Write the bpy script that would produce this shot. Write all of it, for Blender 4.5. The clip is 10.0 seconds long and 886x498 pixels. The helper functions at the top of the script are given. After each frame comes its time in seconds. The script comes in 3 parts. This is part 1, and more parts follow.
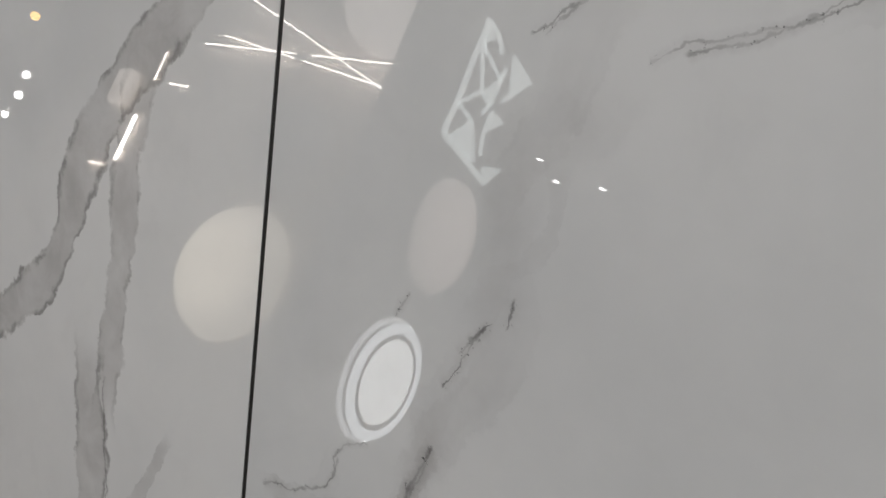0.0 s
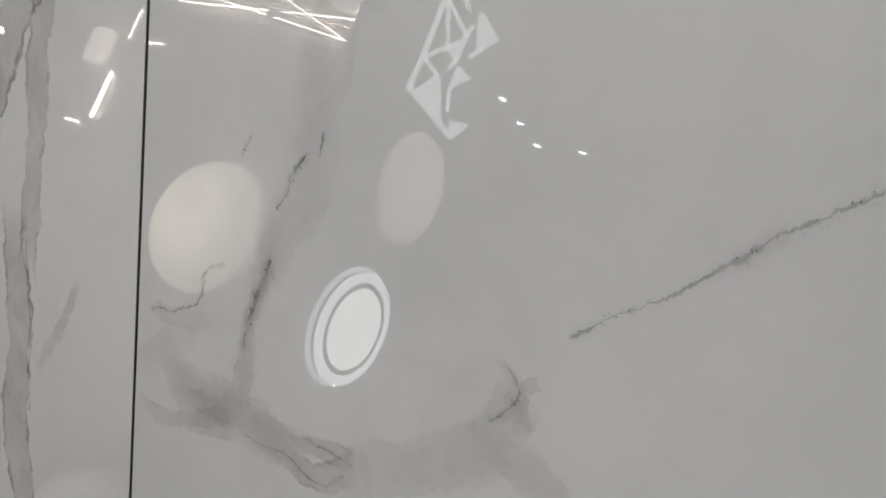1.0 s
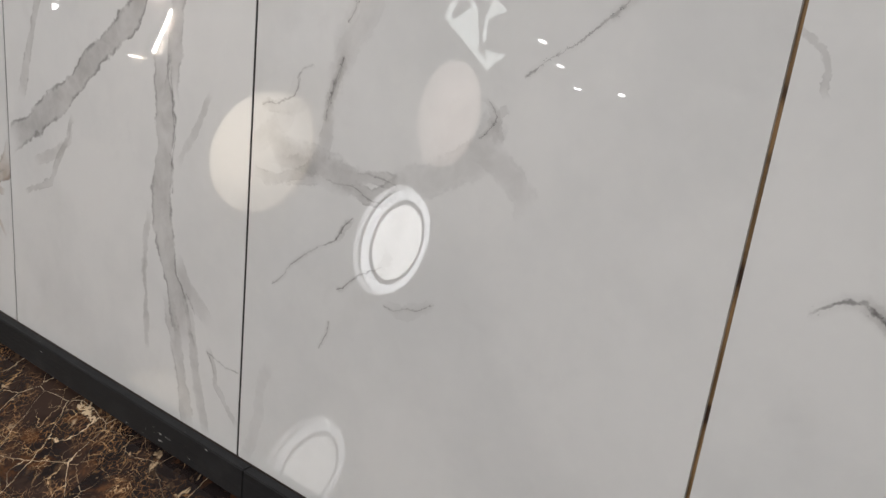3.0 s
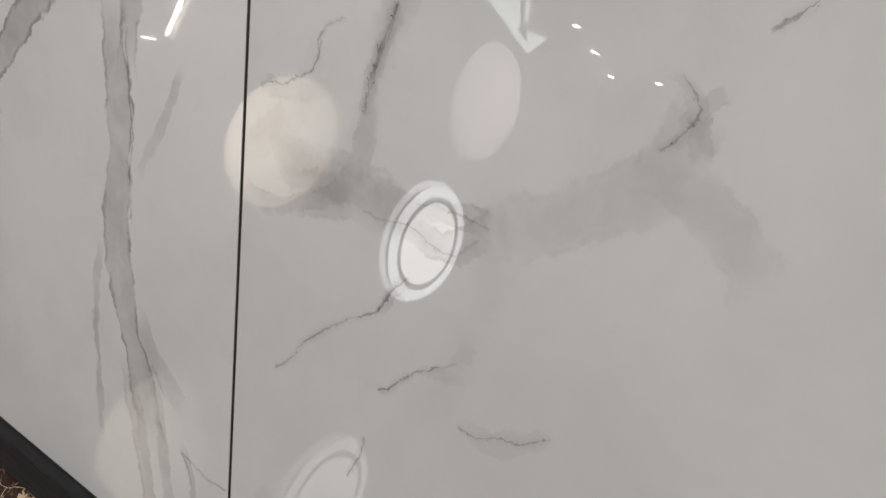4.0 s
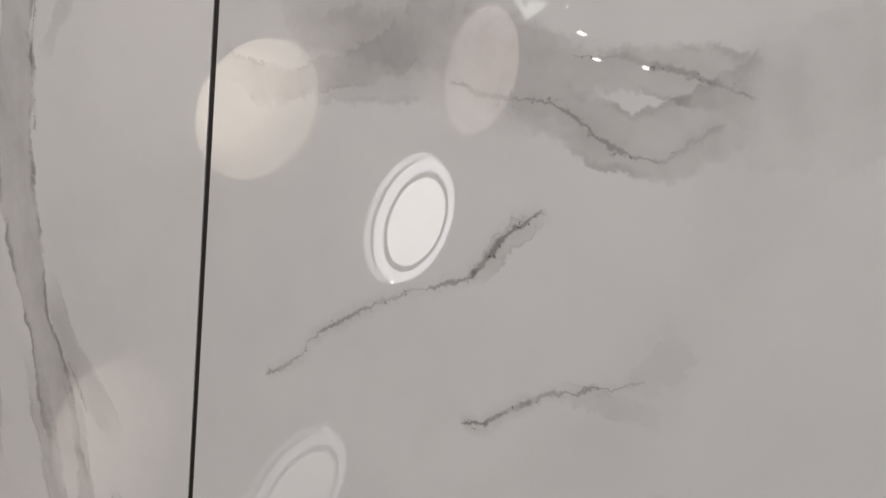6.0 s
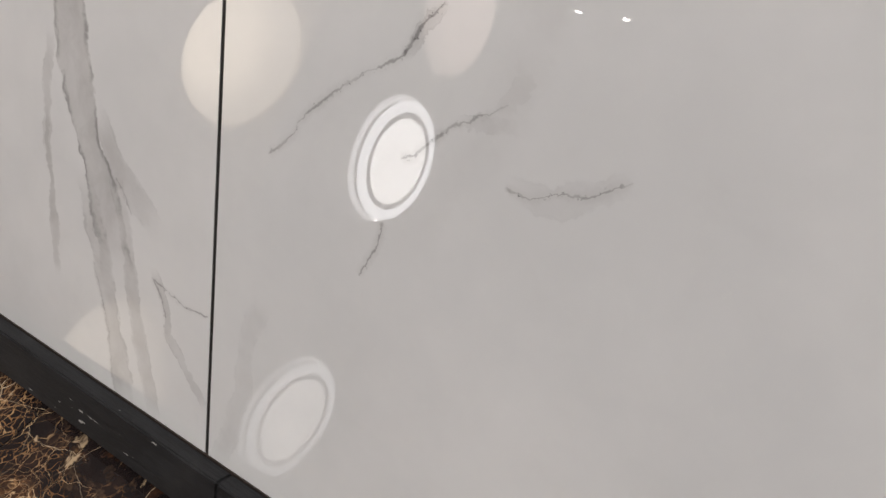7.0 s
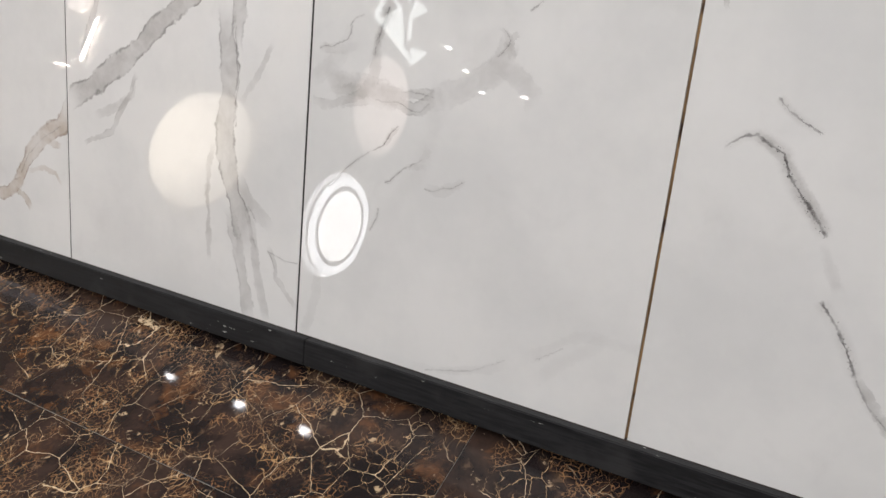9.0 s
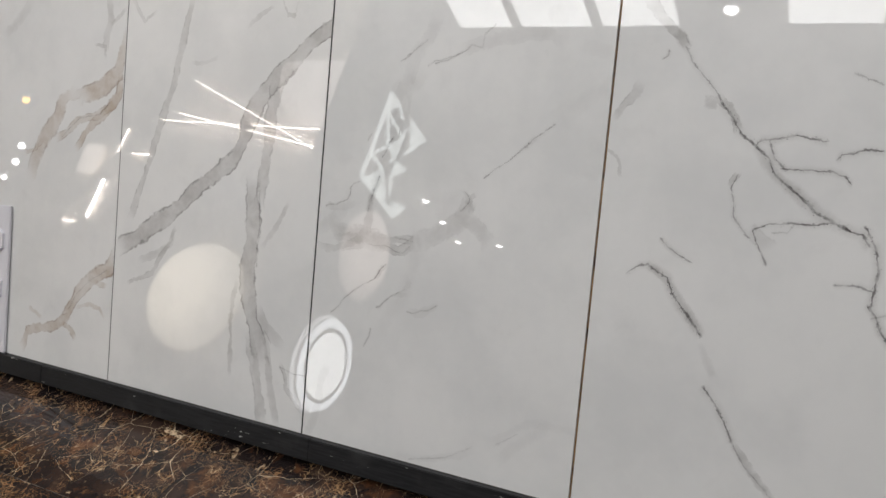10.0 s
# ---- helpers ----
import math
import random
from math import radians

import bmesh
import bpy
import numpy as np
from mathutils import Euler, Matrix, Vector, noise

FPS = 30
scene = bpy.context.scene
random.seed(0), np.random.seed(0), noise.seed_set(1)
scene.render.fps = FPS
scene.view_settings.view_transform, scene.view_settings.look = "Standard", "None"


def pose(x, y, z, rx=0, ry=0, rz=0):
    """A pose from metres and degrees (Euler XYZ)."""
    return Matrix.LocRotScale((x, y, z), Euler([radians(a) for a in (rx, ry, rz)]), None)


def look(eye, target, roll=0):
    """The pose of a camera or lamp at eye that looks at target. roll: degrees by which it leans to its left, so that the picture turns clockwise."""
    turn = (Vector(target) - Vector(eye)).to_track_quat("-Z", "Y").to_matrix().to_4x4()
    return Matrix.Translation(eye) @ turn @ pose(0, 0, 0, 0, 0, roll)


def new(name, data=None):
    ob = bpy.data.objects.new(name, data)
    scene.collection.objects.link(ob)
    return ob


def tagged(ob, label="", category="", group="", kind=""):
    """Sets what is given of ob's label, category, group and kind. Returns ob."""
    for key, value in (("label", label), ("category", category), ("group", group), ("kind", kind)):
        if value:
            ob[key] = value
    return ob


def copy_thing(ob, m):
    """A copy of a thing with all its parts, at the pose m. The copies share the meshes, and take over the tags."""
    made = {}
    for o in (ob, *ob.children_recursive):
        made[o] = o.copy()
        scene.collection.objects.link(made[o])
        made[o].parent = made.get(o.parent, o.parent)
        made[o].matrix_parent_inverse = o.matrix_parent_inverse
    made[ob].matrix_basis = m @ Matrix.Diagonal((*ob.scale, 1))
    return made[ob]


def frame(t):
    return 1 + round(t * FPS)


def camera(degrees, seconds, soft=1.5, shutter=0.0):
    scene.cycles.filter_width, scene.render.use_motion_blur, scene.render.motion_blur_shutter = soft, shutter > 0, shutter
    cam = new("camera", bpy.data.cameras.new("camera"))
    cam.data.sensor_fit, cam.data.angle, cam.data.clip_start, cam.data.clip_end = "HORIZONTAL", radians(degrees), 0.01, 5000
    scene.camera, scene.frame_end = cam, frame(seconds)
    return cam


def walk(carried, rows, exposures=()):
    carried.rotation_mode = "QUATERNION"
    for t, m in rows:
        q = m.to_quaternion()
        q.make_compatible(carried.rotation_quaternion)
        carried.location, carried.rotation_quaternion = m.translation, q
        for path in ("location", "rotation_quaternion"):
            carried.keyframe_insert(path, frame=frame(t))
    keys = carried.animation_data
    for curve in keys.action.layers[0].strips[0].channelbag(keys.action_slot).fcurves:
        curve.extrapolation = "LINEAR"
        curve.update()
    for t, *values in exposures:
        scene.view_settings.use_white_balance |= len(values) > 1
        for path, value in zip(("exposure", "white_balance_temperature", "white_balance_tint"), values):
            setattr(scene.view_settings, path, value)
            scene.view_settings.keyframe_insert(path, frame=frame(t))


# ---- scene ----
import collections

cam = camera(58.26, 10.0)
LEAN = 25.64          # the slabs lean back from upright by this angle
FOOT = 0.0858         # height of the slabs' lower edge over the floor
SLAB = pose(0, 0, FOOT, -LEAN, 0, 0)   # slab frame: x along the row, z up the slab, -y out of its face
# seconds, eye, target, roll in the slab frame
ROWS = [
    (0, (0.4809, -0.4713, 1.0145), (-0.5753, 1.1804, 0.6189), 7.15),
    (0.5, (0.5657, -0.4740, 0.9805), (-0.4676, 1.1886, 0.5706), 7.76),
    (1, (0.7004, -0.5260, 0.9545), (-0.3182, 1.1309, 0.4886), 7.36),
    (1.5, (0.8195, -0.6341, 0.9044), (-0.2038, 1.0080, 0.3983), 7.11),
    (2, (0.9283, -0.7694, 0.8762), (-0.1031, 0.8552, 0.3314), 6.86),
    (2.5, (1.0147, -0.8879, 0.8546), (-0.0379, 0.7179, 0.2948), 6.79),
    (2.7, (1.0327, -0.9090, 0.8544), (-0.0307, 0.6855, 0.2827), 6.86),
    (3.8, (0.7272, -0.5979, 0.7783), (-0.3782, 0.9492, 0.1582), 7.02),
    (4, (0.6466, -0.5250, 0.7690), (-0.4644, 1.0167, 0.1456), 7.13),
    (4.5, (0.4762, -0.4088, 0.7296), (-0.6386, 1.1304, 0.1067), 7.49),
    (5, (0.3727, -0.3483, 0.6591), (-0.7339, 1.1984, 0.0404), 8.35),
    (5.5, (0.3615, -0.3200, 0.6169), (-0.7196, 1.2416, -0.0097), 8.90),
    (5.7, (0.3723, -0.3061, 0.6164), (-0.6943, 1.2629, -0.0165), 8.97),
    (6.8, (0.5064, -0.4270, 0.5655), (-0.4960, 1.1491, -0.1493), 8.84),
    (7, (0.5704, -0.4891, 0.5652), (-0.4192, 1.0862, -0.1689), 8.75),
    (7.5, (0.7429, -0.6551, 0.5890), (-0.2196, 0.9216, -0.1774), 8.44),
    (8, (0.8658, -0.8300, 0.6508), (-0.0628, 0.7605, -0.1288), 7.83),
    (8.5, (0.9771, -1.1028, 0.6824), (0.0759, 0.5432, -0.0094), 6.78),
    (9, (1.0933, -1.4043, 0.7192), (0.2066, 0.3082, 0.1891), 5.89),
    (9.5, (1.2102, -1.6148, 0.7325), (0.3278, 0.1474, 0.3918), 5.21),
    (10, (1.3248, -1.8226, 0.7410), (0.4226, -0.0448, 0.5822), 5.14),
]
EXPOSURES = [(0, -0.44, 6380, 9), (1, -0.34, 6400, 9), (2, -0.1, 6500, 10), (2.7, 0.03, 6514, 10.3), (4, -0.08, 6540, 11), (5, -0.2, 6607, 12.3), (6, -0.08, 6640, 12.9), (7, 0.14, 6640, 12.7), (8, 0.4, 6640, 12.5), (8.5, 0.52, 6570, 11.8), (9, 0.43, 6500, 11), (9.5, 0.16, 6465, 10.2), (10, 0.04, 6430, 9.3)]
walk(cam, [(t, SLAB @ look(eye, target, roll)) for t, eye, target, roll in ROWS], EXPOSURES)

# ---- world ----
world = bpy.data.worlds.new("world")
scene.world = world
world.use_nodes = True
world.node_tree.nodes["Background"].inputs[0].default_value = (0.8, 0.85, 1.0, 1)
world.node_tree.nodes["Background"].inputs[1].default_value = 0.2

PANEL_GLOW = 4.4      # ceiling light panels
RING_GLOW = 3.9
DOME_GLOW = 2.35
LINE_GLOW = 14.0


# ---- material helpers ----
class Nodes:
    """Shortcuts into one material's node tree."""

    def __init__(self, name):
        self.mat = bpy.data.materials.new(name)
        self.mat.use_nodes = True
        self.tree = self.mat.node_tree
        self.bsdf = self.tree.nodes["Principled BSDF"]

    def put(self, socket, value):
        if isinstance(value, bpy.types.NodeSocket):
            self.tree.links.new(value, socket)
        elif isinstance(value, tuple) and len(value) == 3 and socket.type == "RGBA":
            socket.default_value = (*value, 1)
        else:
            socket.default_value = value

    def set(self, **values):
        for key, value in values.items():
            self.put(self.bsdf.inputs[key.replace("_", " ")], value)

    def node(self, kind, **values):
        n = self.tree.nodes.new(kind)
        for key, value in values.items():
            self.put(n.inputs[key], value)
        return n

    def math(self, op, a, b=0.0, clamp=False):
        n = self.tree.nodes.new("ShaderNodeMath")
        n.operation, n.use_clamp = op, clamp
        self.put(n.inputs[0], a)
        self.put(n.inputs[1], b)
        return n.outputs[0]

    def vmath(self, op, a, b=None, scale=None):
        n = self.tree.nodes.new("ShaderNodeVectorMath")
        n.operation = op
        self.put(n.inputs[0], a)
        if b is not None:
            self.put(n.inputs[1], b)
        if scale is not None:
            self.put(n.inputs["Scale"], scale)
        return n.outputs["Value" if op == "DOT_PRODUCT" else "Vector"]

    def step(self, x, a, b, lo=0.0, hi=1.0):
        n = self.tree.nodes.new("ShaderNodeMapRange")
        n.interpolation_type = "SMOOTHSTEP"
        for socket, value in zip(n.inputs, (x, a, b, lo, hi)):
            self.put(socket, value)
        return n.outputs[0]

    def mix(self, f, a, b, blend="MIX"):
        n = self.tree.nodes.new("ShaderNodeMix")
        n.data_type, n.blend_type = "RGBA", blend
        self.put(n.inputs[0], f)
        self.put(n.inputs[6], a)
        self.put(n.inputs[7], b)
        return n.outputs[2]

    def noise(self, at, scale, detail=3.0, rough=0.55, color=False):
        n = self.node("ShaderNodeTexNoise", Vector=at, Scale=scale, Detail=detail, Roughness=rough)
        return n.outputs["Color" if color else "Fac"]

    def voronoi(self, at, scale, feature="DISTANCE_TO_EDGE"):
        n = self.tree.nodes.new("ShaderNodeTexVoronoi")
        n.feature = feature
        self.put(n.inputs["Vector"], at)
        self.put(n.inputs["Scale"], scale)
        return n.outputs["Distance"]

    def coords(self):
        return self.tree.nodes.new("ShaderNodeTexCoord").outputs["Object"]

    def warp(self, at, scale, amount, detail=2.0):
        off = self.vmath("SUBTRACT", self.noise(at, scale, detail, color=True), (0.5, 0.5, 0.5))
        return self.vmath("ADD", at, self.vmath("SCALE", off, scale=amount))

    def bump(self, height, distance, strength=1.0):
        return self.node("ShaderNodeBump", Height=height, Distance=distance, Strength=strength).outputs["Normal"]


def plain(name, color, rough=0.5, metal=0.0, emit=0.0, emit_color=None, vary=0.08, scale=6.0, radius=0.0):
    """Paint, plastic or a glowing diffuser with a little mottling."""
    n = Nodes(name)
    at = n.coords()
    f = n.math("ADD", n.math("MULTIPLY", n.noise(at, scale, 4), 0.6), n.math("MULTIPLY", n.noise(at, scale * 14, 2), 0.4))
    dark = tuple(c * (1 - 2 * vary) for c in color)
    n.set(Base_Color=n.mix(f, dark, tuple(min(1, c * (1 + vary)) for c in color)), Metallic=metal)
    n.set(Roughness=n.step(f, 0.2, 0.8, max(0.02, rough - 0.08), rough + 0.08))
    if emit:
        n.set(Emission_Color=emit_color or color, Emission_Strength=emit)
    if radius:      # a bulb behind the middle of a round shade: brightest there
        far = n.node("ShaderNodeSeparateXYZ", Vector=at).outputs
        r = n.math("SQRT", n.math("ADD", n.math("MULTIPLY", far[0], far[0]), n.math("MULTIPLY", far[1], far[1])))
        n.set(Emission_Strength=n.step(r, radius * 1.03, radius * 0.45, 0.50 * emit, 1.05 * emit))
    return n.mat


class Group(Nodes):
    """A node group, with sockets given as (name, kind, value)."""

    def __init__(self, name, inputs, outputs):
        self.tree = bpy.data.node_groups.new(name, "ShaderNodeTree")
        kinds = {"f": "NodeSocketFloat", "v": "NodeSocketVector", "c": "NodeSocketColor"}
        for key, kind in inputs:
            self.tree.interface.new_socket(key, in_out="INPUT", socket_type=kinds[kind])
        for key, kind in outputs:
            self.tree.interface.new_socket(key, in_out="OUTPUT", socket_type=kinds[kind])
        self.into = self.tree.nodes.new("NodeGroupInput").outputs
        self.out = self.tree.nodes.new("NodeGroupOutput").inputs


# places along and across a vein's chord
AXES = Group("vein_axes", (("At", "v"), ("Start", "v"), ("Way", "v"), ("Side", "v")), (("Along", "f"), ("Across", "f")))
off_start = AXES.vmath("SUBTRACT", AXES.into["At"], AXES.into["Start"])
AXES.put(AXES.out["Along"], AXES.vmath("DOT_PRODUCT", off_start, AXES.into["Way"]))
AXES.put(AXES.out["Across"], AXES.vmath("DOT_PRODUCT", off_start, AXES.into["Side"]))


def paint_group(name, extra):
    g = Group(name, (("Color", "c"), ("Along", "f"), ("Across", "f"), ("Bend", "f"), ("Span", "f"), ("Half", "f"), ("Reach", "f"), ("Amount", "f"), ("Smoke", "f"), ("Wisp", "f")) + extra, (("Color", "c"),))
    i = g.into
    centre = g.math("MULTIPLY", g.math("SUBTRACT", i["Bend"], 0.5), i["Span"])
    d = g.math("DIVIDE", g.math("ABSOLUTE", g.math("SUBTRACT", i["Across"], centre)), i["Half"])
    half_reach = g.math("MULTIPLY", i["Reach"], -0.5)
    head = g.step(i["Along"], half_reach, i["Reach"])
    tail = g.step(g.math("SUBTRACT", 1.0, i["Along"]), half_reach, i["Reach"])
    return g, i, d, g.math("MULTIPLY", g.math("MULTIPLY", head, tail), i["Amount"])


# a wide translucent band: crisp with broken darker rims, or soft as smoke
BAND, i, d, s = paint_group("vein_band", (("Swell", "f"), ("Soft", "f"), ("Tone", "c"), ("Rim", "c")))
d = BAND.math("DIVIDE", d, i["Swell"])
outer = BAND.math("ADD", 1.08, BAND.math("MULTIPLY", i["Soft"], 0.45))
inner = BAND.math("SUBTRACT", 0.92, BAND.math("MULTIPLY", i["Soft"], 0.75))
body = BAND.math("MULTIPLY", BAND.math("MULTIPLY", BAND.step(d, outer, inner), s), BAND.step(i["Smoke"], 0.32, 0.66, 0.45, 1.0))
body = BAND.math("MULTIPLY", body, BAND.step(i["Wisp"], 0.30, 0.65, 0.72, 1.0))
rim = BAND.math("MULTIPLY", BAND.math("MULTIPLY", BAND.step(d, 0.70, 0.96), BAND.step(d, 1.12, 1.0)), s)
rim = BAND.math("MULTIPLY", rim, BAND.math("MULTIPLY", BAND.step(i["Wisp"], 0.40, 0.60, 0.08, 1.0), BAND.math("SUBTRACT", 1.0, i["Soft"])))
BAND.put(BAND.out["Color"], BAND.mix(rim, BAND.mix(body, i["Color"], i["Tone"]), i["Rim"]))

# a thin dark crack, now fine and now thick, with a faint halo and black specks
CRACK, i, d, s = paint_group("vein_crack", (("Speck", "f"), ("Swell", "f")))
halo = CRACK.math("MULTIPLY", CRACK.math("MULTIPLY", CRACK.step(d, 6.5, 0.5), s), CRACK.step(i["Smoke"], 0.32, 0.62, 0.08, 0.40))
core = CRACK.math("MULTIPLY", CRACK.math("MULTIPLY", CRACK.step(CRACK.math("DIVIDE", d, i["Swell"]), 1.3, 0.2), s), CRACK.step(i["Wisp"], 0.36, 0.60, 0.35, 1.0))
dots = CRACK.math("MULTIPLY", CRACK.math("MULTIPLY", CRACK.step(d, 4.0, 0.8), s), CRACK.step(i["Speck"], 0.635, 0.66, 0.0, 0.95))
crack_color = CRACK.mix(core, CRACK.mix(halo, i["Color"], (0.40, 0.385, 0.375)), (0.11, 0.10, 0.10))
CRACK.put(CRACK.out["Color"], CRACK.mix(dots, crack_color, (0.025, 0.025, 0.025)))


def vein(n, group, at, color, points, half, amount, **more):
    """Lay one vein over the colour: it is a graph over its own chord, held in a ramp."""
    a, b = Vector(points[0]), Vector(points[-1])
    length = (b - a).length
    u, v = (b - a) / length, Vector((-(b - a).y, (b - a).x)) / length
    stops, last = [], -1
    for p in points:
        d = Vector(p) - a
        last = min(max(d @ u / length, last + 0.012), 1)
        stops.append((last, d @ v))
    axes = n.tree.nodes.new("ShaderNodeGroup")
    axes.node_tree = AXES.tree
    for key, value in (("At", at), ("Start", (a.x, 0.0, a.y)), ("Way", (u.x / length, 0.0, u.y / length)), ("Side", (v.x, 0.0, v.y))):
        n.put(axes.inputs[key], value)
    ramp = n.tree.nodes.new("ShaderNodeValToRGB")
    n.put(ramp.inputs[0], axes.outputs["Along"])
    el = ramp.color_ramp.elements
    while len(el) < len(stops):
        el.new(0.5)
    for e, (t, c) in zip(el, stops):
        e.position = t
    for e, (t, c) in zip(el, stops):
        e.color = (*[c / length * 0.5 + 0.5] * 3, 1)
    g = n.tree.nodes.new("ShaderNodeGroup")
    g.node_tree = group.tree
    values = dict(Color=color, Along=axes.outputs["Along"], Across=axes.outputs["Across"], Bend=ramp.outputs[0], Span=2 * length, Half=half, Reach=min(0.2, 2.5 * half / length), Amount=amount, **more)
    for key, value in values.items():
        n.put(g.inputs[key], value)
    return g.outputs["Color"]


def marble(name, seed, veins):
    """Polished white porcelain marble: grey clouds and bands, warm brown bands, fine dark cracks."""
    n = Nodes(name)
    at = n.coords()
    moved = n.vmath("ADD", at, (seed * 3.1, seed * 1.7, seed * 2.3))

    def sway(scale, detail, rough, amount):
        return n.vmath("SCALE", n.vmath("SUBTRACT", n.noise(moved, scale, detail, rough, color=True), (0.5, 0.5, 0.5)), scale=amount)

    off, off2, off3 = sway(11, 3, 0.55, 0.016), sway(46, 4, 0.65, 0.018), sway(170, 3, 0.6, 0.006)
    bent = n.vmath("ADD", n.vmath("ADD", n.vmath("ADD", at, off), off2), off3)
    fine = n.vmath("ADD", n.vmath("ADD", at, off3), n.vmath("ADD", n.vmath("SCALE", off, scale=0.3), n.vmath("SCALE", off2, scale=0.45)))
    cloud = n.noise(moved, 3.2, 5, 0.6)
    smoke = n.noise(n.warp(moved, 7, 0.12), 9, 5, 0.6)
    speck = n.noise(moved, 240, 2, 0.6)
    swell = n.step(n.noise(moved, 9.5, 3), 0.30, 0.70, 0.68, 1.3)
    beads = n.step(n.noise(moved, 42, 3, 0.65), 0.34, 0.66, 0.45, 1.7)
    wisp = n.noise(n.warp(moved, 14, 0.08, 3), 24, 4, 0.6)
    color = n.mix(n.step(cloud, 0.35, 0.72), (0.80, 0.795, 0.785), (0.71, 0.71, 0.705))
    color = n.mix(n.step(smoke, 0.56, 0.80, 0.0, 0.16), color, (0.52, 0.51, 0.50))
    for kind, half, amount, soft, points in sorted(veins, key=lambda v: v[0] == "crack"):
        if kind == "crack":
            color = vein(n, CRACK, fine, color, points, half, amount, Smoke=smoke, Wisp=wisp, Speck=speck, Swell=beads)
            continue
        tone, edge = ((0.42, 0.32, 0.235), (0.22, 0.15, 0.11)) if kind == "brown" else ((0.325, 0.31, 0.30), (0.17, 0.16, 0.155))
        color = vein(n, BAND, bent, color, points, half, amount, Smoke=smoke, Wisp=wisp, Swell=swell, Soft=soft, Tone=tone, Rim=edge)
    n.set(Base_Color=color, Roughness=n.step(cloud, 0.3, 0.8, 0.006, 0.014), IOR=1.78)
    return n.mat


def dark_marble(name):
    """Dark brown marble with a net of gold and cream veins, another cut in each tile."""
    n = Nodes(name)
    rnd = n.tree.nodes.new("ShaderNodeObjectInfo").outputs["Random"]
    shift = n.tree.nodes.new("ShaderNodeCombineXYZ")
    for i, k in enumerate((37.0, 53.0, 71.0)):
        n.put(shift.inputs[i], n.math("MULTIPLY", rnd, k))
    at = n.vmath("ADD", n.coords(), shift.outputs[0])
    w1 = n.warp(n.warp(at, 6, 0.10, 3), 30, 0.025, 3)
    w2 = n.warp(n.warp(at, 9, 0.08, 3), 45, 0.020, 3)
    w3 = n.warp(n.warp(at, 5, 0.06, 2), 60, 0.008, 3)
    patch = n.noise(w1, 5.5, 5, 0.65)
    rust = n.noise(w2, 8, 6, 0.7)
    color = n.mix(n.step(patch, 0.42, 0.66), (0.017, 0.013, 0.013), (0.052, 0.033, 0.026))
    color = n.mix(n.step(rust, 0.53, 0.72, 0.0, 0.65), color, (0.20, 0.085, 0.034))
    color = n.mix(n.step(n.noise(w1, 24, 5, 0.65), 0.57, 0.70, 0.0, 0.5), color, (0.16, 0.10, 0.06))
    thin = n.noise(at, 13, 3, 0.6)
    for wv, scale, width, gate, tone in ((w2, 75, 0.060, 0.50, (0.26, 0.14, 0.066)), (w1, 38, 0.030, 0.52, (0.42, 0.26, 0.13)), (w2, 19, 0.011, 0.50, (0.56, 0.38, 0.21)), (w3, 8.5, 0.0060, 0.42, (0.68, 0.52, 0.34))):
        edge = n.voronoi(wv, scale)
        on = n.step(n.noise(n.vmath("ADD", at, (scale, 0.0, 0.0)), min(scale * 0.3, 8), 3), gate, gate + 0.08)
        wide = n.step(thin, 0.3, 0.7, 0.25 * width, 1.3 * width)
        color = n.mix(n.math("MULTIPLY", n.step(edge, wide, n.math("MULTIPLY", wide, 0.5)), on), color, tone)
    fleck = n.noise(w2, 30, 4, 0.6)
    color = n.mix(n.step(fleck, 0.64, 0.71, 0.0, 0.85), color, (0.55, 0.40, 0.25))
    scratch = n.noise(at, 120, 2)
    n.set(Base_Color=color, Roughness=n.step(scratch, 0.3, 0.8, 0.025, 0.06), IOR=1.55)
    return n.mat


def black_wood(name):
    """Black paint over wood grain, worn pale in chips along the edges."""
    n = Nodes(name)
    at = n.coords()
    grain = n.noise(n.vmath("MULTIPLY", at, (6.0, 90.0, 90.0)), 2.2, 5, 0.65)
    blotch = n.noise(at, 7, 4)
    color = n.mix(n.step(grain, 0.35, 0.7), (0.010, 0.010, 0.011), (0.024, 0.024, 0.026))
    color = n.mix(n.step(blotch, 0.52, 0.75, 0.0, 0.6), color, (0.042, 0.041, 0.042))
    chip = n.noise(n.vmath("MULTIPLY", at, (26.0, 130.0, 130.0)), 1.0, 3, 0.6)
    gate = n.noise(n.vmath("ADD", at, (4.0, 1.0, 2.0)), 9, 2)
    color = n.mix(n.math("MULTIPLY", n.step(chip, 0.675, 0.70), n.step(gate, 0.52, 0.57)), color, (0.48, 0.47, 0.44))
    n.set(Base_Color=color, Roughness=n.step(grain, 0.3, 0.7, 0.42, 0.6), Specular_IOR_Level=0.22, Normal=n.bump(grain, 0.0006))
    return n.mat


def lath_wood(name):
    n = Nodes(name)
    at = n.coords()
    grain = n.noise(n.vmath("MULTIPLY", at, (220.0, 220.0, 9.0)), 1.0, 4, 0.6)
    knot = n.noise(n.vmath("MULTIPLY", at, (20.0, 20.0, 13.0)), 1.0, 2)
    color = n.mix(n.step(grain, 0.3, 0.7), (0.13, 0.078, 0.034), (0.36, 0.22, 0.10))
    color = n.mix(n.step(knot, 0.54, 0.66), color, (0.05, 0.026, 0.014))
    n.set(Base_Color=color, Roughness=0.55, Normal=n.bump(grain, 0.0004))
    return n.mat


